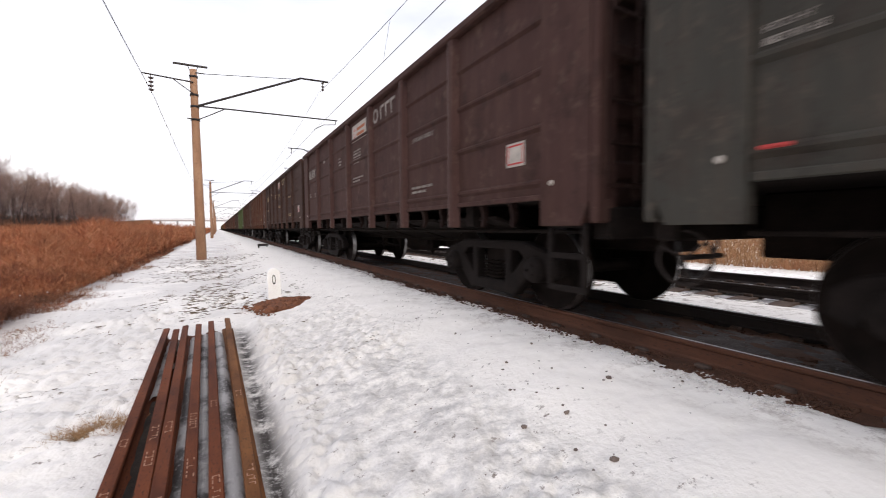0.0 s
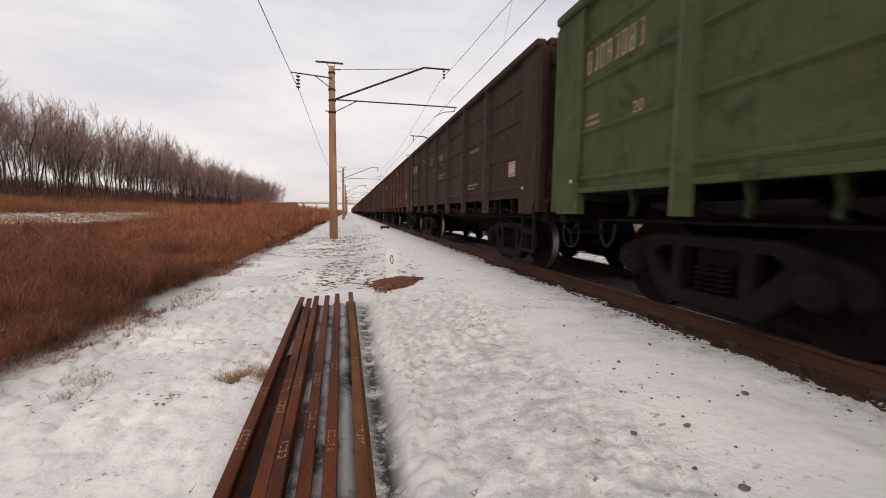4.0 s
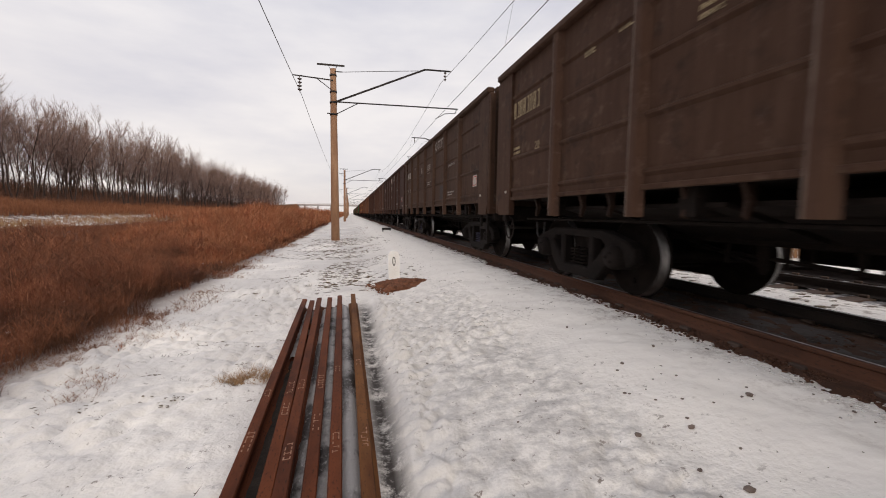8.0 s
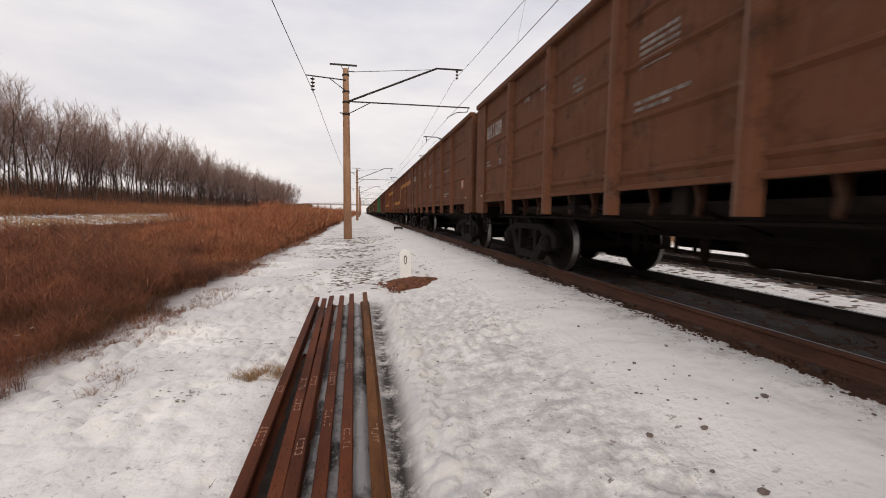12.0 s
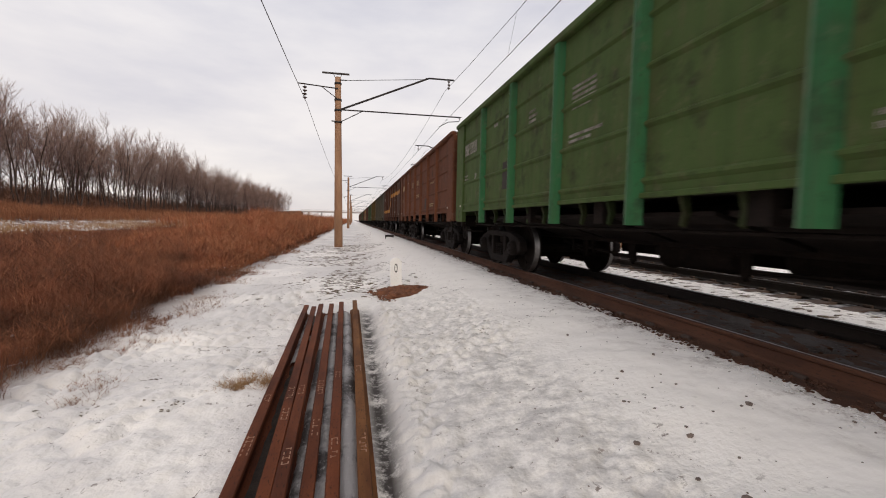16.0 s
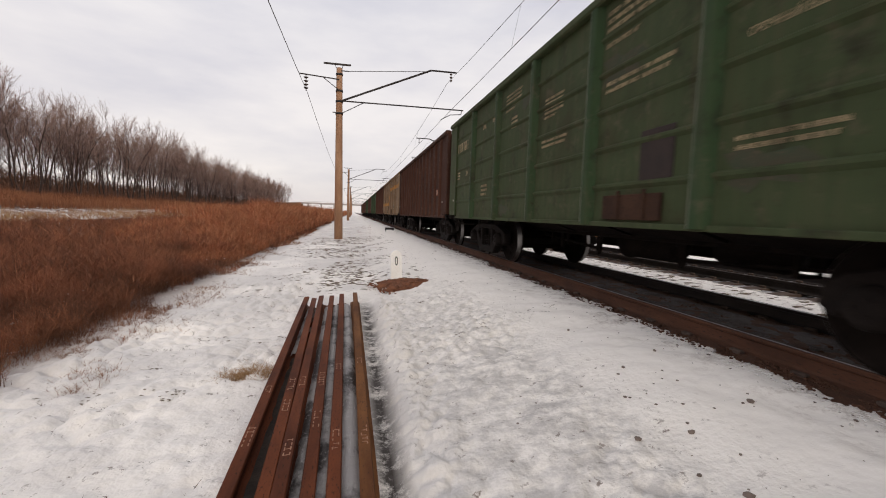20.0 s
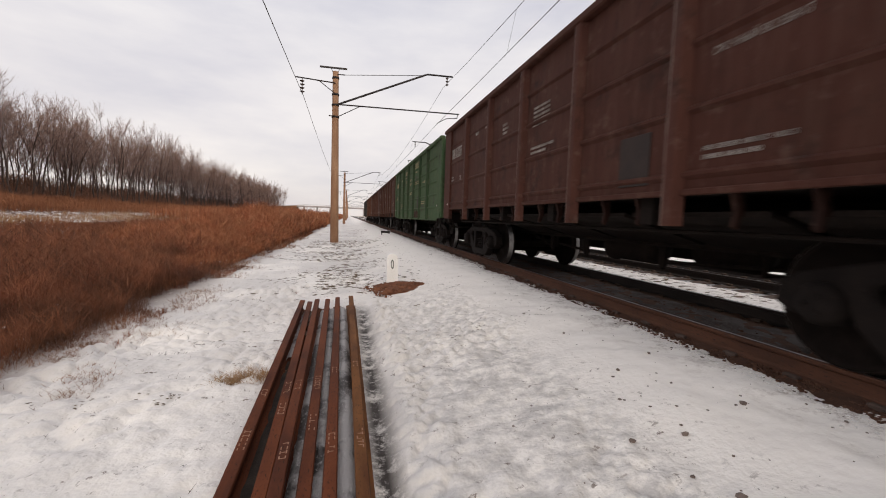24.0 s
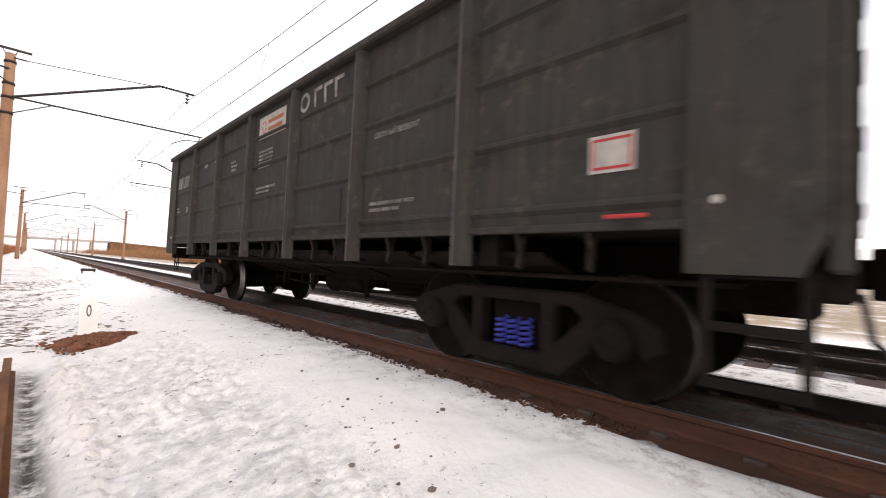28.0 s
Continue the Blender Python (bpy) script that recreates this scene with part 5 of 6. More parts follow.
def mark_wagon(w, style, low):
    """Numbers and signs on the near side, as plain bars where they cannot be read."""
    ink = "yellow" if "yellow" in style else "white"
    def put(key, y, z, label=""):
        return tagged(part(MARKS[key].name.split(".")[0], MARKS[key], None, w, label, at=on_side(y, z)), kind="stuff" if isinstance(key, tuple) else "")
    if "plain" in style:
        part("warning_sticker", MARKS["sticker_orange"], None, w, "orange warning sticker", at=on_side(-4.76, 1.82) @ Matrix.Diagonal((1, 0.75, 0.8, 1)))
        return
    put(("number", ink), 5.78, 2.86)
    part("load_figure", MARKS["weight", ink], None, w, "stencilled 20", at=pose(-SIDE - 0.004, 4.85, 1.98, 90, 0, -90))
    put(("short", ink), 5.76, 2.12)
    put(("tiny", ink), 3.6, 2.95)
    put(("tiny", ink), 2.95, 2.98)
    put(("short", ink), 1.9, 2.75)
    put(("lines", ink), 0.55, 2.72)
    put(("owner", ink), 0.6, 2.12)
    part("return_note", MARKS["type", ink], None, w, "stencilled words in pale paint", at=pose(-SIDE - 0.004, -3.1, 2.32, 90, 0, -90) @ Matrix.Diagonal((0.86, 1, 1, 1)))
    put(("owner", ink), -2.7, 1.62)
    if "sign" in style:
        put(("sign", ink), -1.0, 3.16)
    if "lever" in style:
        bm = bmesh.new()
        box(bm, -0.09, -0.06, -5.62, -5.36, 1.3, 1.325, 0.008)
        part("release_lever", bm, RED, w, "red release lever", at=pose(-SIDE, 0, 0))
    if "trailing" in style:
        bm = bmesh.new()
        box(bm, -0.09, -0.06, 5.58, 5.74, 1.4, 1.425, 0.008)
        part("release_lever", bm, RED, w, "red release lever", at=pose(-SIDE, 0, 0))
    if "ringed" in style:
        for key, y, z, ky, kz, name in ((("sign", ink), -4.7, 2.86, 0.68, 0.7, "owner_sign"), (("lines", ink), -4.65, 2.44, 1.7, 1.25, "data_block")):
            tagged(part(name, MARKS[key], None, w, "faded pale painted marks", at=on_side(y, z) @ Matrix.Diagonal((1, ky, kz, 1))), kind="stuff")
    if "banner" in style:
        put("banner", 0.6, 3.28, "pale banner with red and orange signs")
    if "small" in style:
        put("patch", 3.05, 2.1, "dark repair patch")
    if "patch" in style:
        put("patch", -1.65, 1.85, "dark repair patch")
    if low == "planked":
        for key, y, z, k in ((("lines", ink), 2.2, 3.2, 1.3), (("lines", ink), -0.95, 3.28, 1.7), (("owner", ink), -1.0, 2.5, 1.4), (("short", ink), 3.6, 1.66, 1.5)):
            tagged(part(MARKS[key].name.split(".")[0], MARKS[key], None, w, "faded pale stencilled lines", at=on_side(y, z) @ Matrix.Diagonal((1, k, k * 0.8, 1))), kind="stuff")
        for y, z, k in ((1.5, 3.0, 0.9), (-0.9, 2.75, 1.2), (2.4, 1.2, 0.8), (-2.6, 1.5, 1.1)):
            part("scuff", MARKS["scuff"], None, w, "rusty scuffed patch of paint", at=on_side(y, z) @ Matrix.Diagonal((1, k, k * 0.7, 1)))
        put("door", -1.1, 1.24, "rust-brown dented small door")
    if "sticker" in style:
        put("sticker", -5.22, 1.86, "white sticker with a red border")
    elif "orange" in style:
        put("sticker_orange", -5.22, 1.9, "orange warning sticker")


def stripe_wagon(w, rising=True):
    """A broad orange stripe: low at the trailing half, slanting up, then high."""
    def strip(name, y0, y1, za0, za1, h=0.23, out=0.006):
        bm = bmesh.new()
        prism(bm, [(y0, za0), (y1, za1), (y1, za1 + h), (y0, za0 + h)], -out, -out + 0.004)
        part(name, bm, ORANGE, w, "broad orange stripe", at=pose(-SIDE, 0, 0))
    edges = [HALF - 0.6, *POSTS[::-1], -HALF + 0.6]
    for k, (a, b) in enumerate(zip(edges[:-1], edges[1:])):
        y0, y1 = b + (0.115 if k < 6 else 0), a - (0.115 if k else 0)
        if k == 3:
            strip("stripe", y0, y1, 2.62, 1.58, 0.34, 0.031)
        else:
            strip("stripe", y0, y1, *((1.58, 1.58) if k < 3 else (2.62, 2.62)))
    strip("stripe", HALF - 0.6, HALF - 0.005, 1.58, 1.58, 0.23, 0.056)
    strip("stripe", 0.005 - HALF, 0.6 - HALF, 2.62, 2.62, 0.23, 0.056)
    for y in POSTS:
        z = 1.58 if y > 0 else 2.62
        bm = bmesh.new()
        prism(bm, [(0.0, y - 0.118), (-0.08, y - 0.068), (-0.09, y - 0.045), (-0.09, y + 0.042), (-0.084, y + 0.07), (0.0, y + 0.118)], z, z + 0.23, "z")
        part("stripe", bm, ORANGE, w, "broad orange stripe", at=pose(-SIDE, 0, 0))


def graffiti_wagon(w):
    """Faded sprayed strokes along the lower half of the near side, broken by the ribs."""
    rnd = random.Random(41)
    for mat, count in ((SPRAY_PALE, 16), (SPRAY_RED, 10)):
        for _ in range(count):
            y, z = rnd.uniform(-1.5, 5.6), rnd.uniform(1.2, 1.9)
            a, turn, wide = rnd.uniform(0, 6.28), rnd.uniform(-0.5, 0.5), rnd.uniform(0.03, 0.06)
            pts = []
            for _ in range(9):
                pts.append((y, z))
                y, z, a = y + 0.1 * math.cos(a), z + 0.1 * math.sin(a), a + turn
            bm = bmesh.new()
            rows = []
            for k, (py, pz) in enumerate(pts):
                q = pts[min(k + 1, 8)] if k < 8 else pts[k]
                p = pts[k - 1] if k else pts[0]
                d = Vector((0, q[0] - p[0], q[1] - p[1])).normalized()
                u = Vector((0, -d.z, d.y)) * wide * (0.4 + 0.6 * math.sin(math.pi * (k + 0.5) / 9))
                rows.append((bm.verts.new((-0.006, py + u.y, max(1.0, pz + u.z))), bm.verts.new((-0.006, py - u.y, max(0.99, pz - u.z)))))
            for (p, q), (r, t) in zip(rows[:-1], rows[1:]):
                bm.faces.new((p, q, t, r))
            tagged(part("graffiti_stroke", bm, mat, w, "faded sprayed paint", at=pose(-SIDE, 0, 0)), kind="stuff")


RUSTY = (0.175, 0.095, 0.056)
MAROON, DEEPGREEN, OLIVE = (0.08, 0.049, 0.037), (0.088, 0.165, 0.1), (0.1, 0.098, 0.031)
# number in the train counted from the last but one: kind, colour, marks, colour of the posts, words
TRAIN = {
    -1: ("posted", (0.088, 0.088, 0.096), "sign banner patch sticker lever", None, "dark grey"),
    0: ("posted", (0.15, 0.098, 0.072), "patch sticker", None, "dusty brown"),
    1: ("posted", (0.115, 0.075, 0.06), "orange", None, "dark brown"),
    2: ("posted", (0.1, 0.062, 0.048), "orange patch", None, "dark brown"),
    3: ("planked", (0.104, 0.19, 0.108), "yellow patch", (0.06, 0.118, 0.066), "worn green"),
    4: ("posted", (0.105, 0.062, 0.055), "patch", None, "dusty dark brown"),
    5: ("planked", DEEPGREEN, "patch", (0.064, 0.122, 0.068), "worn green"),
    6: ("ribbed", MAROON, "plain", None, "maroon"),
    7: ("planked", (0.25, 0.168, 0.1), "patch stripe", (0.2, 0.13, 0.078), "dusty tan, orange-striped"),
    8: ("ribbed", MAROON, "plain", None, "maroon"),
    9: ("planked", (0.1, 0.14, 0.08), "yellow patch", (0.066, 0.126, 0.068), "worn green"),
    10: ("posted", OLIVE, "yellow patch ringed", None, "olive green"),
    11: ("posted", (0.058, 0.052, 0.036), "patch", None, "dark khaki-grey"),
    12: ("posted", (0.085, 0.05, 0.035), "stripe", (0.1, 0.055, 0.037), "dark brown, orange-striped"),
    13: ("posted", RUSTY, "yellow patch", None, "rust-red"),
    14: ("posted", (0.12, 0.2, 0.075), "small", (0.06, 0.25, 0.12), "bright green"),
    15: ("ribbed", (0.1, 0.05, 0.037), "plain sprayed", None, "rusty maroon"),
    16: ("posted", (0.205, 0.105, 0.058), "stripe yellow", None, "orange-brown, orange-striped"),
    17: ("posted", (0.18, 0.098, 0.058), "stripe yellow", None, "ochre-brown, orange-striped"),
    18: ("posted", (0.19, 0.115, 0.07), "orange", None, "ochre-brown"),
    19: ("posted", (0.2, 0.125, 0.078), "orange patch", None, "ochre-brown"),
    20: ("ribbed", (0.068, 0.046, 0.037), "plain", None, "dark maroon"),
    21: ("posted", (0.115, 0.08, 0.062), "yellow sign orange", None, "grey-brown"),
    22: ("posted", (0.07, 0.05, 0.045), "banner sign sticker", None, "dark brown"),
    23: ("posted", (0.09, 0.075, 0.06), "sign patch sticker", None, "grey-brown"),
    24: ("posted", (0.095, 0.077, 0.062), "yellow sign patch orange", None, "grey-brown"),
    25: ("posted", (0.105, 0.07, 0.056), "yellow sign patch orange", None, "brown"),
    26: ("posted", (0.1, 0.082, 0.07), "sign patch sticker", None, "grey-brown"),
    27: ("posted", (0.11, 0.068, 0.052), "yellow sign patch sticker", None, "brown"),
    28: ("posted", (0.075, 0.068, 0.062), "patch sticker", None, "dark grey-brown"),
    29: ("posted", (0.15, 0.21, 0.1), "yellow patch", None, "faded green"),
    30: ("posted", (0.085, 0.064, 0.052), "yellow sign patch sticker", None, "dark brown"),
    31: ("posted", (0.125, 0.08, 0.058), "yellow orange", None, "brown"),
    32: ("posted", (0.07, 0.056, 0.053), "yellow sign banner sticker", None, "dark brown"),
    33: ("posted", (0.098, 0.078, 0.084), "sign banner sticker", None, "dark brown"),
    34: ("posted", (0.1, 0.1, 0.105), "sign banner sticker lever trailing", None, "dark grey"),
    35: ("posted", (0.075, 0.06, 0.055), "sign patch sticker", None, "dark brown"),
}
WORDS = {"posted": "open steel wagon with side posts", "planked": "open wagon with ridged plank-like sides", "ribbed": "open steel wagon with many narrow ribs"}


def build_train():
    made = {}
    for n, (kind, colour, style, posts, words) in TRAIN.items():
        w = copy_thing(WAGON[kind], pose(TRACK_X, 0, 0))
        w["label"] = words + " " + WORDS[kind]
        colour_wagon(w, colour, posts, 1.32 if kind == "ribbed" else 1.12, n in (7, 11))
        mark_wagon(w, style, kind)
        if "stripe" in style:
            stripe_wagon(w)
        if "sprayed" in style:
            graffiti_wagon(w)
        if n in (-1, 23, 26):
            blue = BOGIE["spring"].copy()
            blue.materials.clear()
            blue.materials.append(BLUE if n < 0 else DULL_BLUE)
            for o in w.children_recursive:
                if o.name.startswith("spring") and (n > 0 or o.parent.matrix_basis.translation.y < 0):
                    o.data = blue
                    o["label"] = "blue painted coil spring"
        made[n] = w
    for kind in ("posted", "planked", "ribbed"):
        for o in [*WAGON[kind].children_recursive, WAGON[kind]]:
            bpy.data.objects.remove(o)
    return made


train = build_train()


# ---- brushwood west of the line ----
def stems(name, spots, material, seed, width, label, category, lean=0.25, twigs=2, height=(0.6, 1.4)):
    """Thin upright stems with a few side twigs; spots of x, y and a height factor."""
    rs = np.random.RandomState(seed)
    n = len(spots)
    x, y, k = spots[:, 0], spots[:, 1], spots[:, 2]
    z = ground_z(x, y) - 0.04
    h = k * rs.uniform(height[0], height[1], n)
    a = rs.uniform(0, 2 * np.pi, n)
    le = rs.uniform(0, lean, n) * h
    tx, ty, tz = x + le * np.cos(a), y + le * np.sin(a), z + h
    vs, fs = [], []

    def blades(x0, y0, z0, x1, y1, z1, w, seed_):
        b = np.random.RandomState(seed_).uniform(0, np.pi, len(x0))
        dx, dy = np.cos(b) * w, np.sin(b) * w
        v = np.stack([np.stack([x0 - dx, y0 - dy, z0], -1), np.stack([x0 + dx, y0 + dy, z0], -1), np.stack([x1, y1, z1], -1)], 1)
        return v.reshape(-1, 3)
    w = width * np.clip(np.hypot(x, y) / 9, 0.7, 5)
    vs.append(blades(x, y, z, tx, ty, tz, w, seed + 1))
    for t in range(twigs):
        u = rs.uniform(0.25, 0.75, n)
        bx, by, bz = x + (tx - x) * u, y + (ty - y) * u, z + (tz - z) * u
        aa = rs.uniform(0, 2 * np.pi, n)
        ln = h * rs.uniform(0.2, 0.45, n)
        vs.append(blades(bx, by, bz, bx + ln * 0.85 * np.cos(aa), by + ln * 0.85 * np.sin(aa), bz + ln * 0.65, w * 0.8, seed + 2 + t))
    v = np.concatenate(vs)
    f = np.arange(len(v)).reshape(-1, 3)
    return tagged(new(name, soup(name, v, f, material)), label, category, kind="stuff")


def scatter(n, x0, x1, y0, y1, seed, power=1.0):
    rs = np.random.RandomState(seed)
    x = x0 + (x1 - x0) * rs.random_sample(n) ** power
    y = y0 * (y1 / y0) ** rs.random_sample(n)
    return x, y, rs


def build_brush():
    # low near growth, then a belt of taller shrubs close to the line
    x, y, rs = scatter(78000, -2.9, -24, 2.2, 60, 31, 1.6)
    keep = 0.9 * value_noise(x * 0.7, y * 0.5, 41) + 0.6 * value_noise(x * 2.3, y * 2, 42) + np.clip((-x - 2.9) / 1.4, 0, 0.75) > 0.3
    x, y = x[keep], y[keep]
    k = np.clip((-x - 2.6) / 2.4, 0.18, 0.85) * (0.75 + 0.45 * value_noise(x * 0.9, y * 0.7, 43) + 0.2 * value_noise(x * 2.5, y * 2, 53)) * np.clip(1.25 + x / 40, 0.6, 1) * np.clip((x + 25) / 7, 0.3, 1)
    k = k * np.where(value_noise(x * 0.35, y * 0.3, 58) > 0.25, 1.35, 1.0) * np.where(rs.random_sample(len(x)) < 0.03, 1.5, 1.0)
    x = x + 0.38 * np.clip((10 - y) / 6, 0, 1)
    stems("brushwood", np.stack([x, y, k], -1), WEEDS, 51, 0.0036, "dense red-brown dry brushwood and weeds beside the snow", "brushwood", 0.5, 6)
    x, y, rs = scatter(30000, -3.0, -8.2, 2.0, 11, 29, 1.2)
    edge = -3.3 + 0.55 * value_noise(y * 0.9, y * 0 + 2, 63) + 0.3 * value_noise(y * 2.7, y * 0 + 5, 64)
    keep = x < edge
    x, y = x[keep], y[keep]
    k = np.clip((-x - 2.5) / 1.6, 0.22, 0.62) * (0.9 + 0.4 * value_noise(x * 1.3, y * 1.1, 65))
    stems("brushwood", np.stack([x, y, k], -1), WEEDS, 58, 0.0034, "dense dark weeds at the near edge of the brushwood", "brushwood", 0.7, 5)
    x, y, rs = scatter(36000, -3.4, -9.5, 13, 75, 30, 1.0)
    k = np.clip((y - 9) / 24, 0.2, 1.0) * np.clip((-x - 2.7) / 1.8, 0.35, 1) * (0.9 + 0.3 * value_noise(x * 0.6, y * 0.3, 49))
    stems("shrub_belt", np.stack([x, y, k], -1), STEMS, 55, 0.006, "belt of taller red-brown shrubs along the line", "shrubs", 0.35, 4, (1.3, 2.7))
    x, y, rs = scatter(26000, -3.4, -30, 70, 450, 32, 1.3)
    k = 1.0 + 0.35 * value_noise(x * 0.15, y * 0.1, 44)
    stems("brushwood", np.stack([x, y, k], -1), STEMS, 61, 0.009, "far red-brown brushwood along the line", "brushwood", 0.3, 2, (1.4, 2.6))
    x, y, rs = scatter(52000, -36, -58, 14, 330, 33, 1.0)
    k = 0.85 + 0.3 * value_noise(x * 0.2, y * 0.2, 46)
    stems("brushwood", np.stack([x, y, k], -1), BRIGHT_STEMS, 71, 0.006, "tawny brushwood in front of the wood", "brushwood", 0.35, 3, (1.2, 2.1))
    x, y, rs = scatter(30000, -19, -37, 9, 240, 34, 1.0)
    keep = value_noise(x * 0.45, y * 0.2, 40) + 0.5 * value_noise(x * 1.3, y * 0.7, 45) > -0.2
    stems("pale_grass", np.stack([x[keep], y[keep], np.full(keep.sum(), 0.75)], -1), STRAW, 81, 0.006, "pale dry grass in a snowy strip of field", "grass", 0.5, 1, (0.4, 1.0))
    # straggling weeds at the brush's edge and dry grass on the snow
    x, y, rs = scatter(26000, -2.3, -4.4, 2.0, 30, 35, 0.8)
    keep = value_noise(x * 1.5, y * 1.2, 47) + 0.5 * value_noise(x * 5, y * 4, 57) + (-x - 3.1) * 0.7 > 0.1
    x = x + 0.38 * np.clip((10 - y) / 6, 0, 1)
    stems("dry_weeds", np.stack([x[keep], y[keep], np.full(keep.sum(), 0.15)], -1), EDGE_WEEDS, 91, 0.0042, "low dry weeds poking out of the snow", "weeds", 1.8, 3, (0.3, 1.0))
    x, y, rs = scatter(60000, -2.4, 1.8, 8.0, 45, 36, 1.0)
    keep = (value_noise(x * 2.0, y * 3.6, 48) + 0.4 * value_noise(x * 6, y * 9, 50) > 0.42) & (np.abs(x + 0.4) < 0.9 + 0.03 * y)
    stems("dry_grass", np.stack([x[keep], y[keep], np.full(keep.sum(), 0.06)], -1), GRASS, 95, 0.009, "flattened dry grass showing through the snow", "grass", 3.5, 1, (0.4, 1.0))
    x, y, rs = scatter(26000, -2.9, -0.75, 1.6, 9.0, 37, 1.0)
    keep = value_noise(x * 3.1, y * 3.1, 49) + 0.4 * value_noise(x * 9, y * 9, 52) > 0.72
    stems("dry_grass", np.stack([x[keep], y[keep], np.full(keep.sum(), 0.04)], -1), GRASS, 97, 0.004, "wisps of dry grass in the trodden snow", "grass", 3.5, 1, (0.4, 1.0))
    # small dark tufts in the trodden snow
    rs = np.random.RandomState(15)
    cx, cy = rs.uniform(-2.9, -0.85, 90), 1.9 * (9.5 / 1.9) ** rs.random_sample(90)
    x, y = np.repeat(cx, 24) + rs.normal(0, 0.055, 90 * 24), np.repeat(cy, 24) + rs.normal(0, 0.03, 90 * 24)
    stems("grass_tufts", np.stack([x, y, np.full(len(x), 0.06)], -1), TUFT, 94, 0.006, "small tufts of dead grass poking out of the snow", "grass", 1.6, 1, (0.4, 1.2))
    # straw tuft against the spare rails
    rs = np.random.RandomState(5)
    x, y = -0.9 + rs.normal(0, 0.11, 1100), 3.98 + rs.normal(0, 0.07, 1100)
    stems("straw_tuft", np.stack([x, y, np.full(1100, 0.13)], -1), STRAW, 98, 0.006, "tuft of flattened straw beside the spare rails", "grass", 2.2, 1, (0.4, 1.0))
    # reeds beyond the far track
    x, y, rs = scatter(36000, 19.5, 62, 5, 400, 38, 1.5)
    x = np.where(y > 60, x + 8, x)
    stems("reeds", np.stack([x, y, np.where(y > 60, 5.0, 0.75) * (0.8 + 0.4 * rs.random_sample(len(x)))], -1), REED, 99, 0.012, "pale dry reeds beyond the far track", "reeds", 0.5, 1, (0.25, 0.7))


build_brush()


# ---- bare trees ----
def tree_arrays(seed, height, dense, clear=0.2):
    """Corners and faces of a bare tree: trunk and limbs as tapered tubes, then fine twigs."""
    rnd = random.Random(seed)
    wood_v, wood_f, twig_v = [], [], []

    def tube(p, e, r0, r1, sides):
        d = (e - p).normalized()
        u = d.orthogonal().normalized()
        w = d.cross(u)
        base = len(wood_v)
        for q, r in ((p, r0), (e, r1)):
            for i in range(sides):
                a = 2 * math.pi * i / sides
                wood_v.append((q + u * (r * math.cos(a)) + w * (r * math.sin(a)))[:])
        for i in range(sides):
            j = (i + 1) % sides
            wood_f.append((base + i, base + j, base + sides + j, base + sides + i))

    def twigs(p, d, n, reach):
        for _ in range(n):
            e = p + (d * 0.7 + Vector((rnd.uniform(-0.8, 0.8), rnd.uniform(-0.8, 0.8), rnd.uniform(-0.1, 0.8)))).normalized() * rnd.uniform(0.4, 1.0) * reach
            s = Vector((rnd.uniform(-1, 1), rnd.uniform(-1, 1), rnd.uniform(-0.4, 0.4))).normalized() * 0.014
            twig_v.extend(((p - s)[:], (p + s)[:], e[:]))

    def limb(p, d, length, r, level):
        segs = (9, 5, 3)[level]
        for i in range(segs):
            e = p + d * (length / segs)
            r1 = max(0.012, r * (0.84, 0.74, 0.66)[level])
            tube(p, e, r, r1, (6, 4, 3)[level])
            frac = (i + 1) / segs
            if level == 0 and frac > clear or level == 1 and frac > 0.3:
                for _ in range(rnd.choice((1, 2, 2, 3)) if level == 0 else rnd.choice((1, 1, 2))):
                    tilt = rnd.uniform(0.4, 0.85)
                    u = Matrix.Rotation(rnd.uniform(0, 6.28), 3, d) @ d.orthogonal().normalized()
                    nd = (d * math.cos(tilt) + u * math.sin(tilt)).normalized()
                    share = rnd.uniform(0.27, 0.4) * (1.12 - 0.42 * frac) if level == 0 else rnd.uniform(0.34, 0.52)
                    limb(e, nd, length * share, r1 * (0.5 if level == 0 else 0.6), level + 1)
            if level == 2 or (level == 1 and frac > 0.3) or frac > 0.7:
                twigs(e, d, dense + (2 if level else 5), 1.15)
            p, r = e, r1
            d = (d + Vector((rnd.uniform(-0.15, 0.15), rnd.uniform(-0.15, 0.15), 0.05 if level == 0 else 0.2))).normalized()

    limb(Vector((0, 0, -0.3)), Vector((rnd.uniform(-0.07, 0.07), rnd.uniform(-0.07, 0.07), 1)).normalized(), height, height * 0.0125, 0)
    return np.array(wood_v), np.array(wood_f), np.array(twig_v)


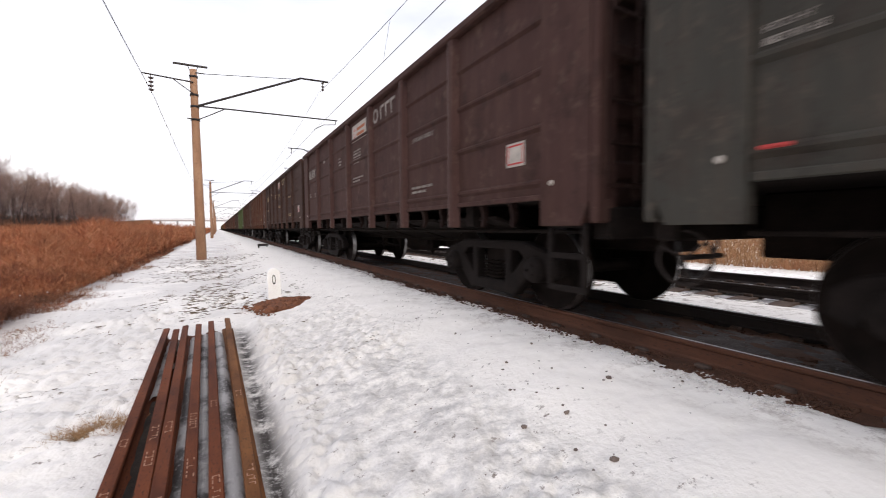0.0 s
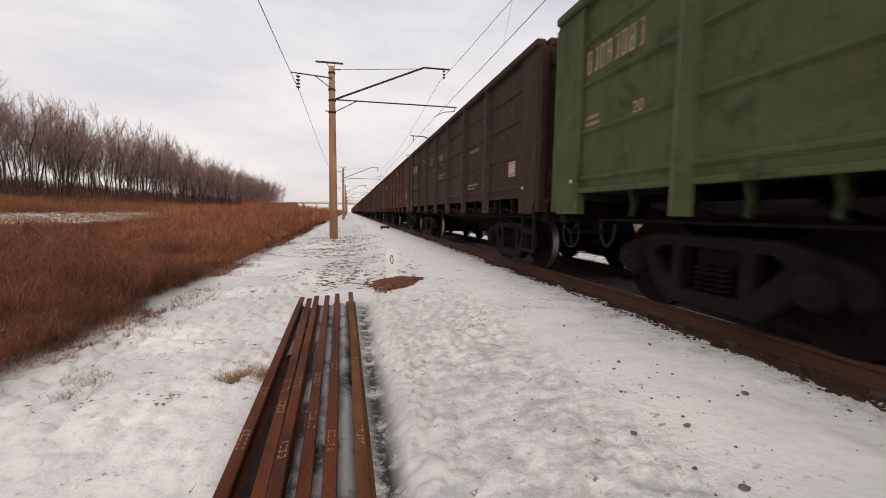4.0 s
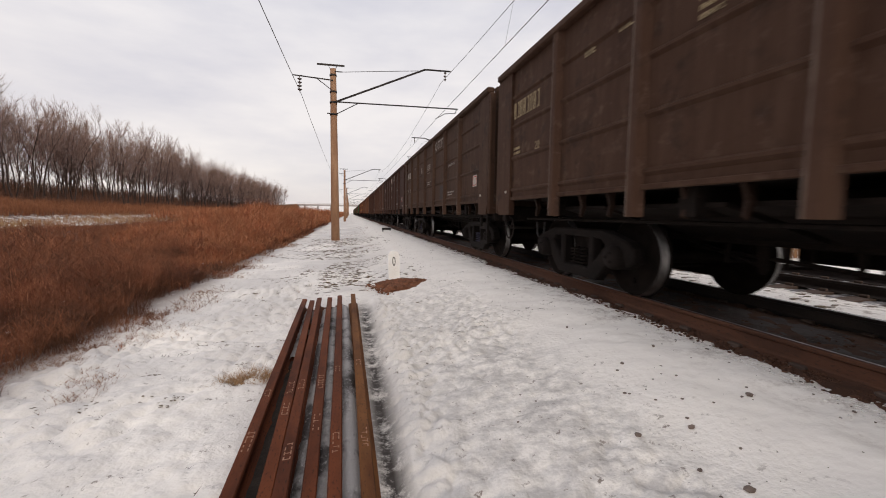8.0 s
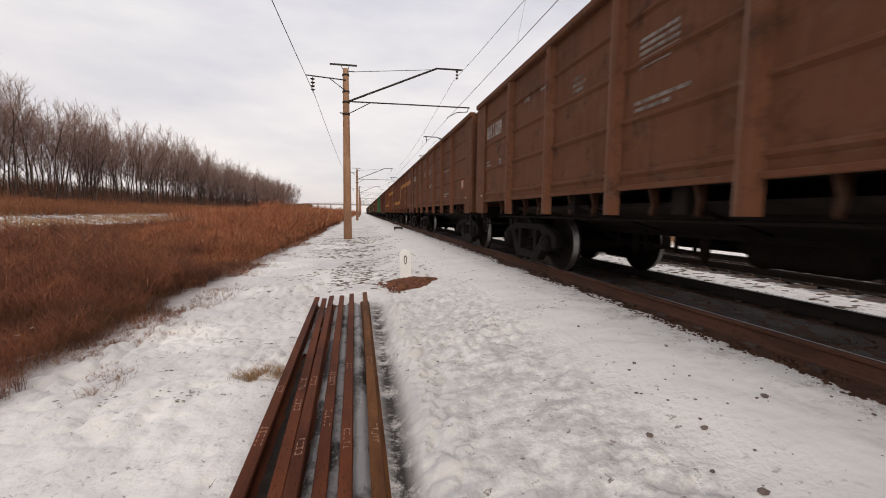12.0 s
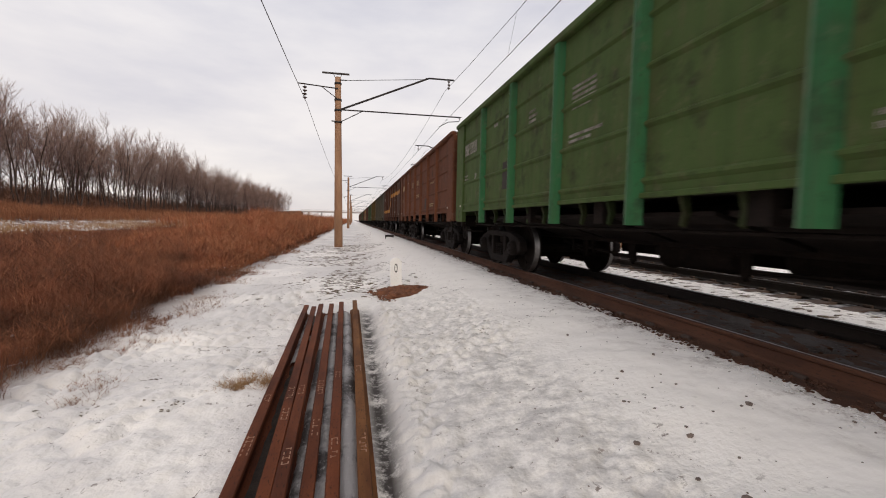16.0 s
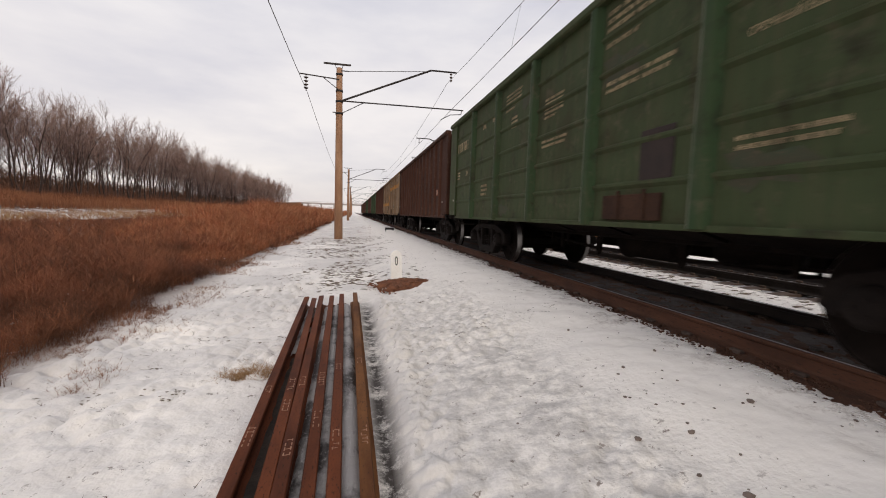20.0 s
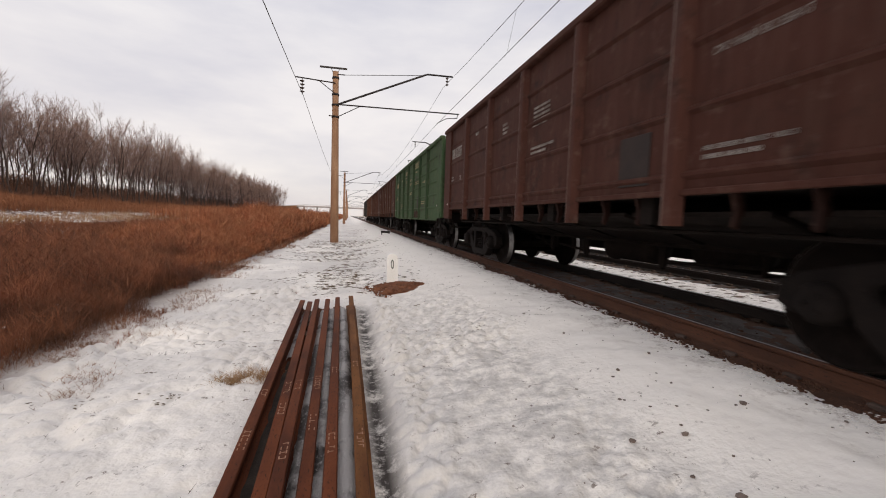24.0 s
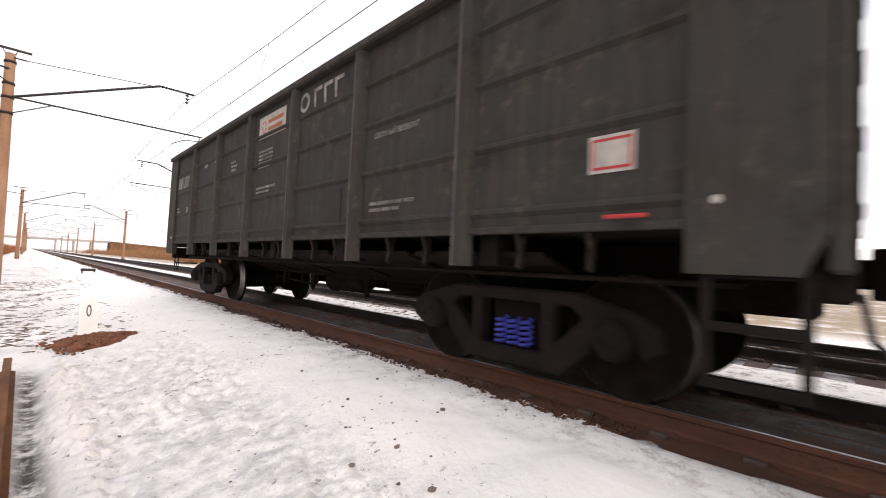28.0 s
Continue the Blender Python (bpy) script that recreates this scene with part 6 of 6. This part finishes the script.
def build_trees():
    rnd = random.Random(77)
    kinds = []
    for i in range(7):
        wv, wf, tv = tree_arrays(100 + i, 12.3 + i * 0.15, 3, 0.27)
        t = thing("bare_tree", "bare leafless grey-brown tree in a winter wood", "tree", "trees of the wood")
        part("trunk", soup("trunk", wv, wf, BARK), None, t)
        part("crown", soup("crown", tv, np.arange(len(tv)).reshape(-1, 3), TWIG), None, t, "haze of fine bare twigs")
        kinds.append(t)
    y = 24.0
    far = []
    while y < 320:
        for row in range(5 if y < 85 else 6):
            spot = (-46.5 - row * 3.1 + rnd.uniform(-1.5, 1.5), y + rnd.uniform(-1.7, 1.7))
            s = rnd.uniform(0.96, 1.06) * (1.0 + 0.12 * min(1.0, y / 150))
            turn = rnd.uniform(0, 360)
            if y < 150:
                copy_thing(rnd.choice(kinds), pose(*spot, 1.0, 0, 0, turn) @ Matrix.Diagonal((s, s, s, 1)))
            else:
                far.append((*spot, s, math.radians(turn), rnd.randrange(3)))
        y += 2.6 + y * 0.013
    for k in kinds:
        for o in [*k.children_recursive, k]:
            bpy.data.objects.remove(o)
    # the far end of the wood, past counting
    shapes = [tree_arrays(300 + i, 12.6, 2) for i in range(3)]
    vs, fs, ts, base = [], [], [], 0
    for x, y, s, a, k in far:
        wv, wf, tv = shapes[k]
        turn = np.array([[math.cos(a), math.sin(a), 0], [-math.sin(a), math.cos(a), 0], [0, 0, 1]]) * s
        vs.append(wv @ turn + (x, y, 1.0))
        fs.append(wf + base)
        base += len(wv)
        ts.append(tv @ turn + (x, y, 1.0))
    wood = tagged(new("far_wood"), "far end of the bare grey-brown wood", "wood", kind="stuff")
    tagged(part("trunks", soup("trunks", np.concatenate(vs), np.concatenate(fs), BARK), None, wood), kind="stuff")
    tv = np.concatenate(ts)
    tagged(part("twigs", soup("twigs", tv, np.arange(len(tv)).reshape(-1, 3), TWIG), None, wood), kind="stuff")


build_trees()


def build_undergrowth():
    x, y, rs = scatter(52000, -46, -70, 18, 330, 39, 1.0)
    open_wood = rs.random_sample(len(x)) < np.clip((y - 20) / 80, 0.35, 1)
    far = (x < -54) & (np.arange(len(x)) % 2 == 0) & open_wood
    stems("thicket", np.stack([x[far], y[far], np.ones(far.sum())], -1), UNDERWOOD, 89, 0.012, "grey-brown thicket of young trees behind the wood's edge", "thicket", 0.25, 5, (2.6, 6.8))
    near = (np.arange(len(x)) % 3 > 0) & open_wood
    stems("undergrowth", np.stack([x[near], y[near], np.ones(near.sum())], -1), UNDERWOOD, 88, 0.008, "thin grey-brown undergrowth at the foot of the wood", "undergrowth", 0.3, 3, (1.6, 3.6))


build_undergrowth()


# ---- road bridge in the distance ----
def build_bridge():
    t = thing("road_bridge", "pale concrete road bridge crossing the line far off", "bridge", at=pose(0, 420, 0))
    bm = bmesh.new()
    box(bm, -48, 45, -5, 5, 7.6, 9.0, 0.1)
    part("deck", bm, BRIDGE, t)
    bm = bmesh.new()
    for x in np.arange(-48, 45.1, 3.0):
        box(bm, x - 0.08, x + 0.08, -5, -4.8, 9.0, 10.1)
    box(bm, -48, 45, -5.0, -4.85, 9.9, 10.1)
    part("railing", bm, BRIDGE, t)
    for x in (-42, -30, -18, -5, 14, 24, 34):
        bm = bmesh.new()
        for y in (-3.5, 0, 3.5):
            rod(bm, (x, y, -1), (x, y, 7.6), 0.5, sides=12)
        part("pier", bm, BRIDGE, t)
    for s, x in ((-1, -48), (1, 45)):
        bm = bmesh.new()
        prism(bm, [(x, -1), (x + s * 160, -1), (x, 8.8)], -9, 9, "y")
        part("embankment", bm, GRASS, t)


build_bridge()


# ---- stones on the snow, gravel along the ballast's edge ----
def build_stones():
    rnd = random.Random(21)
    for x, y, r, _ in ((2.114, 2.767, 0.022, 1), (1.951, 1.899, 0.026, 1), (2.475, 2.003, 0.03, 1), (1.80, 1.405, 0.032, 0), (1.735, 1.613, 0.018, 0), (1.655, 1.977, 0.024, 0), (2.252, 3.88, 0.022, 1), (2.531, 2.933, 0.02, 1), (2.9, 2.75, 0.02, 1), (2.0, 2.35, 0.012, 1)):
        t = thing("stone", "small grey-brown stone lying on the snow", "stone", "stones on the snow", at=pose(x, y, float(ground_z(x, y)) + r * 0.25, 0, 0, rnd.uniform(0, 360)))
        part("stone_body", pebble(rnd, r * 0.8), STONE, t)
    spots = []
    for _ in range(620):
        x, y = rnd.uniform(0.4, 3.0), 1.3 * (30 / 1.3) ** rnd.random()
        if rnd.random() < 0.3 + 0.2 * x:
            spots.append((x, y, float(ground_z(x, y)) + 0.001, 0.003 + 0.011 * rnd.random() ** 2))
    tagged(new("snow_gravel", pebble_cloud("snow_gravel", spots, STONE, 5, 0.8)), "scattered small dark gravel on the snow", "gravel", kind="stuff")
    spots = []
    for _ in range(7000):
        y = 0.9 * (45 / 0.9) ** rnd.random()
        x = rnd.uniform(3.02, 3.4) if rnd.random() < 0.7 else rnd.uniform(3.55, 4.95)
        spots.append((x, y, max(-0.165, float(ground_z(x, y))) + rnd.uniform(-0.008, 0.004), rnd.uniform(0.008, 0.022)))
    tagged(new("ballast_gravel", pebble_cloud("ballast_gravel", spots, BALLAST, 6)), "rust-brown ballast stones along the rail", "gravel", kind="stuff")


build_stones()


def build_crumbs():
    # crumbled snow along the ballast's edge, and snow left on the far track
    rnd = random.Random(33)
    spots = []
    for _ in range(4200):
        y = 1.0 * (40 / 1.0) ** rnd.random()
        x = rnd.gauss(2.98, 0.07)
        spots.append((x, y, max(-0.165, float(ground_z(x, y))) + rnd.uniform(-0.006, 0.004), 0.003 + 0.014 * rnd.random() ** 3))
    tagged(new("snow_crumbs", pebble_cloud("snow_crumbs", spots, SNOWCLUMP, 14, 0.6)), "crumbled snow along the edge of the ballast", "snow", kind="stuff")
    spots = []
    for _ in range(1100):
        y = 3.0 * (45 / 3.0) ** rnd.random()
        x = rnd.choice((rnd.uniform(TRACK2_X - 0.6, TRACK2_X + 0.6), rnd.uniform(TRACK2_X - 1.7, TRACK2_X - 1.2), rnd.uniform(TRACK2_X + 1.0, TRACK2_X + 1.6)))
        spots.append((x, y, -0.2, rnd.uniform(0.03, 0.1)))
    tagged(new("snow_patches", pebble_cloud("snow_patches", spots, SNOWCLUMP, 15, 0.12)), "small patches of snow left on the far track", "snow", kind="stuff")


build_crumbs()


def build_clumps():
    rnd = random.Random(9)
    flat = []
    while len(flat) < 2300:
        y = 8.2 * (26 / 8.2) ** rnd.random()
        x = rnd.gauss(-0.35, 0.75 + 0.02 * y)
        if -2.6 < x < 1.8 and float(value_noise(np.array([x * 1.1]), np.array([y * 0.8]), 71)[0]) > -0.25:
            flat.append((x, y, float(ground_z(x, y)) + 0.004, (0.006 + 0.03 * rnd.random() ** 2) * (0.7 + y / 32)))
    for _ in range(45):
        cx, cy = rnd.uniform(-3.0, -0.8), 3.0 * (11 / 3.0) ** rnd.random()
        for _ in range(rnd.randint(4, 13)):
            x, y = rnd.gauss(cx, 0.04), rnd.gauss(cy, 0.02)
            flat.append((x, y, float(ground_z(x, y, True)) + 0.001, rnd.uniform(0.002, 0.008) * (0.8 + y / 9)))
    for _ in range(40):
        cx, cy = rnd.uniform(0.5, 2.6), 4.0 * (13 / 4.0) ** rnd.random()
        for _ in range(rnd.randint(3, 8)):
            x, y = rnd.gauss(cx, 0.05), rnd.gauss(cy, 0.03)
            flat.append((x, y, float(ground_z(x, y, True)) + 0.001, rnd.uniform(0.003, 0.008) * (0.8 + y / 9)))
    for _ in range(260):
        x, y = rnd.uniform(5.5, 6.9), 4 * (26 / 4) ** rnd.random()
        flat.append((x, y, float(ground_z(x, y)) + 0.001, rnd.uniform(0.015, 0.05)))
    me = pebble_cloud("grass_clumps", flat, CLUMP, 7)
    co = np.empty(len(me.vertices) * 3, np.float32)
    me.vertices.foreach_get("co", co)
    co = co.reshape(-1, 3)
    per = len(co) // len(flat)
    mid = np.repeat(np.array([[f[0], f[1], f[2]] for f in flat], np.float32), per, axis=0)
    co = mid + (co - mid) * np.array([2.3, 1.0, 0.3], np.float32)
    me.vertices.foreach_set("co", co.ravel())
    me.update()
    tagged(new("grass_clumps", me), "flat clumps of dead grass and soil in the snow", "grass", kind="stuff")
    spots = []
    for _ in range(160):
        y = 4.0 * (55 / 4.0) ** rnd.random()
        x = -3.6 - rnd.random() ** 1.3 * min(22, y * 1.2)
        spots.append((x, y, float(ground_z(x, y)) + rnd.uniform(0.05, 0.3), rnd.uniform(0.008, 0.025)))
    for _ in range(2600):
        y = 14 * (160 / 14) ** rnd.random()
        x = rnd.uniform(-36.5, -20)
        spots.append((x, y, float(ground_z(x, y)) + rnd.uniform(0.0, 0.3), rnd.uniform(0.03, 0.11)))
    tagged(new("snow_flecks", pebble_cloud("snow_flecks", spots, SNOWCLUMP, 10)), "flecks of snow caught in the weeds", "snow", kind="stuff")


build_clumps()


# ---- motion of the train ----
# small unevenness of the train's speed
EASE_T = (0, 1, 2, 3, 6, 7, 8, 9, 10, 11, 14, 15, 16, 17, 18, 19, 20, 21, 24, 25, 26, 27, 27.5, 28)
EASE = (0.72, -0.09, -0.2, 0.04, -0.06, -0.1, -0.2, 0.0, 0.06, 0.22, 0.27, 0.27, -0.03, 0.04, 0.0, -0.05, 0.04, -0.25, -0.04, 0.26, 0.1, 0.08, 0.4, 0.55)


def rear_of_first(t):
    """Where the trailing end of wagon 0 stands at t seconds."""
    u = t - 14
    return np.interp(t, EASE_T, EASE) + 231.257 + 0.962644 * u * (-17.04659 + u * (-0.01522956 + u * (-0.0002755171 + u * (-1.828947e-05 + u * 2.797946e-06))))


def motions():
    for n, w in train.items():
        walk(w, [(t, pose(TRACK_X, rear_of_first(t) - n * WAGON_STEP - HALF, 0)) for t in [i / 2 for i in range(57)]])
    # the wheels of all bogies turn alike: two keyed wheelsets, whose keys the others share
    keyed = {}
    s0 = rear_of_first(0)
    for o in [o for w in train.values() for o in w.children_recursive if o.name.split(".")[0] == "wheelset"]:
        d = round(o.matrix_basis.translation.y, 3)
        if d not in keyed:
            walk(o, [(i / FPS, pose(0, d, 0.478, math.degrees((s0 - rear_of_first(i / FPS)) / 0.478))) for i in range(28 * FPS + 1)])
            keyed[d] = o
        else:
            o.rotation_mode = "QUATERNION"
            o.animation_data_create()
            o.animation_data.action = keyed[d].animation_data.action
            o.animation_data.action_slot = keyed[d].animation_data.action_slot


motions()
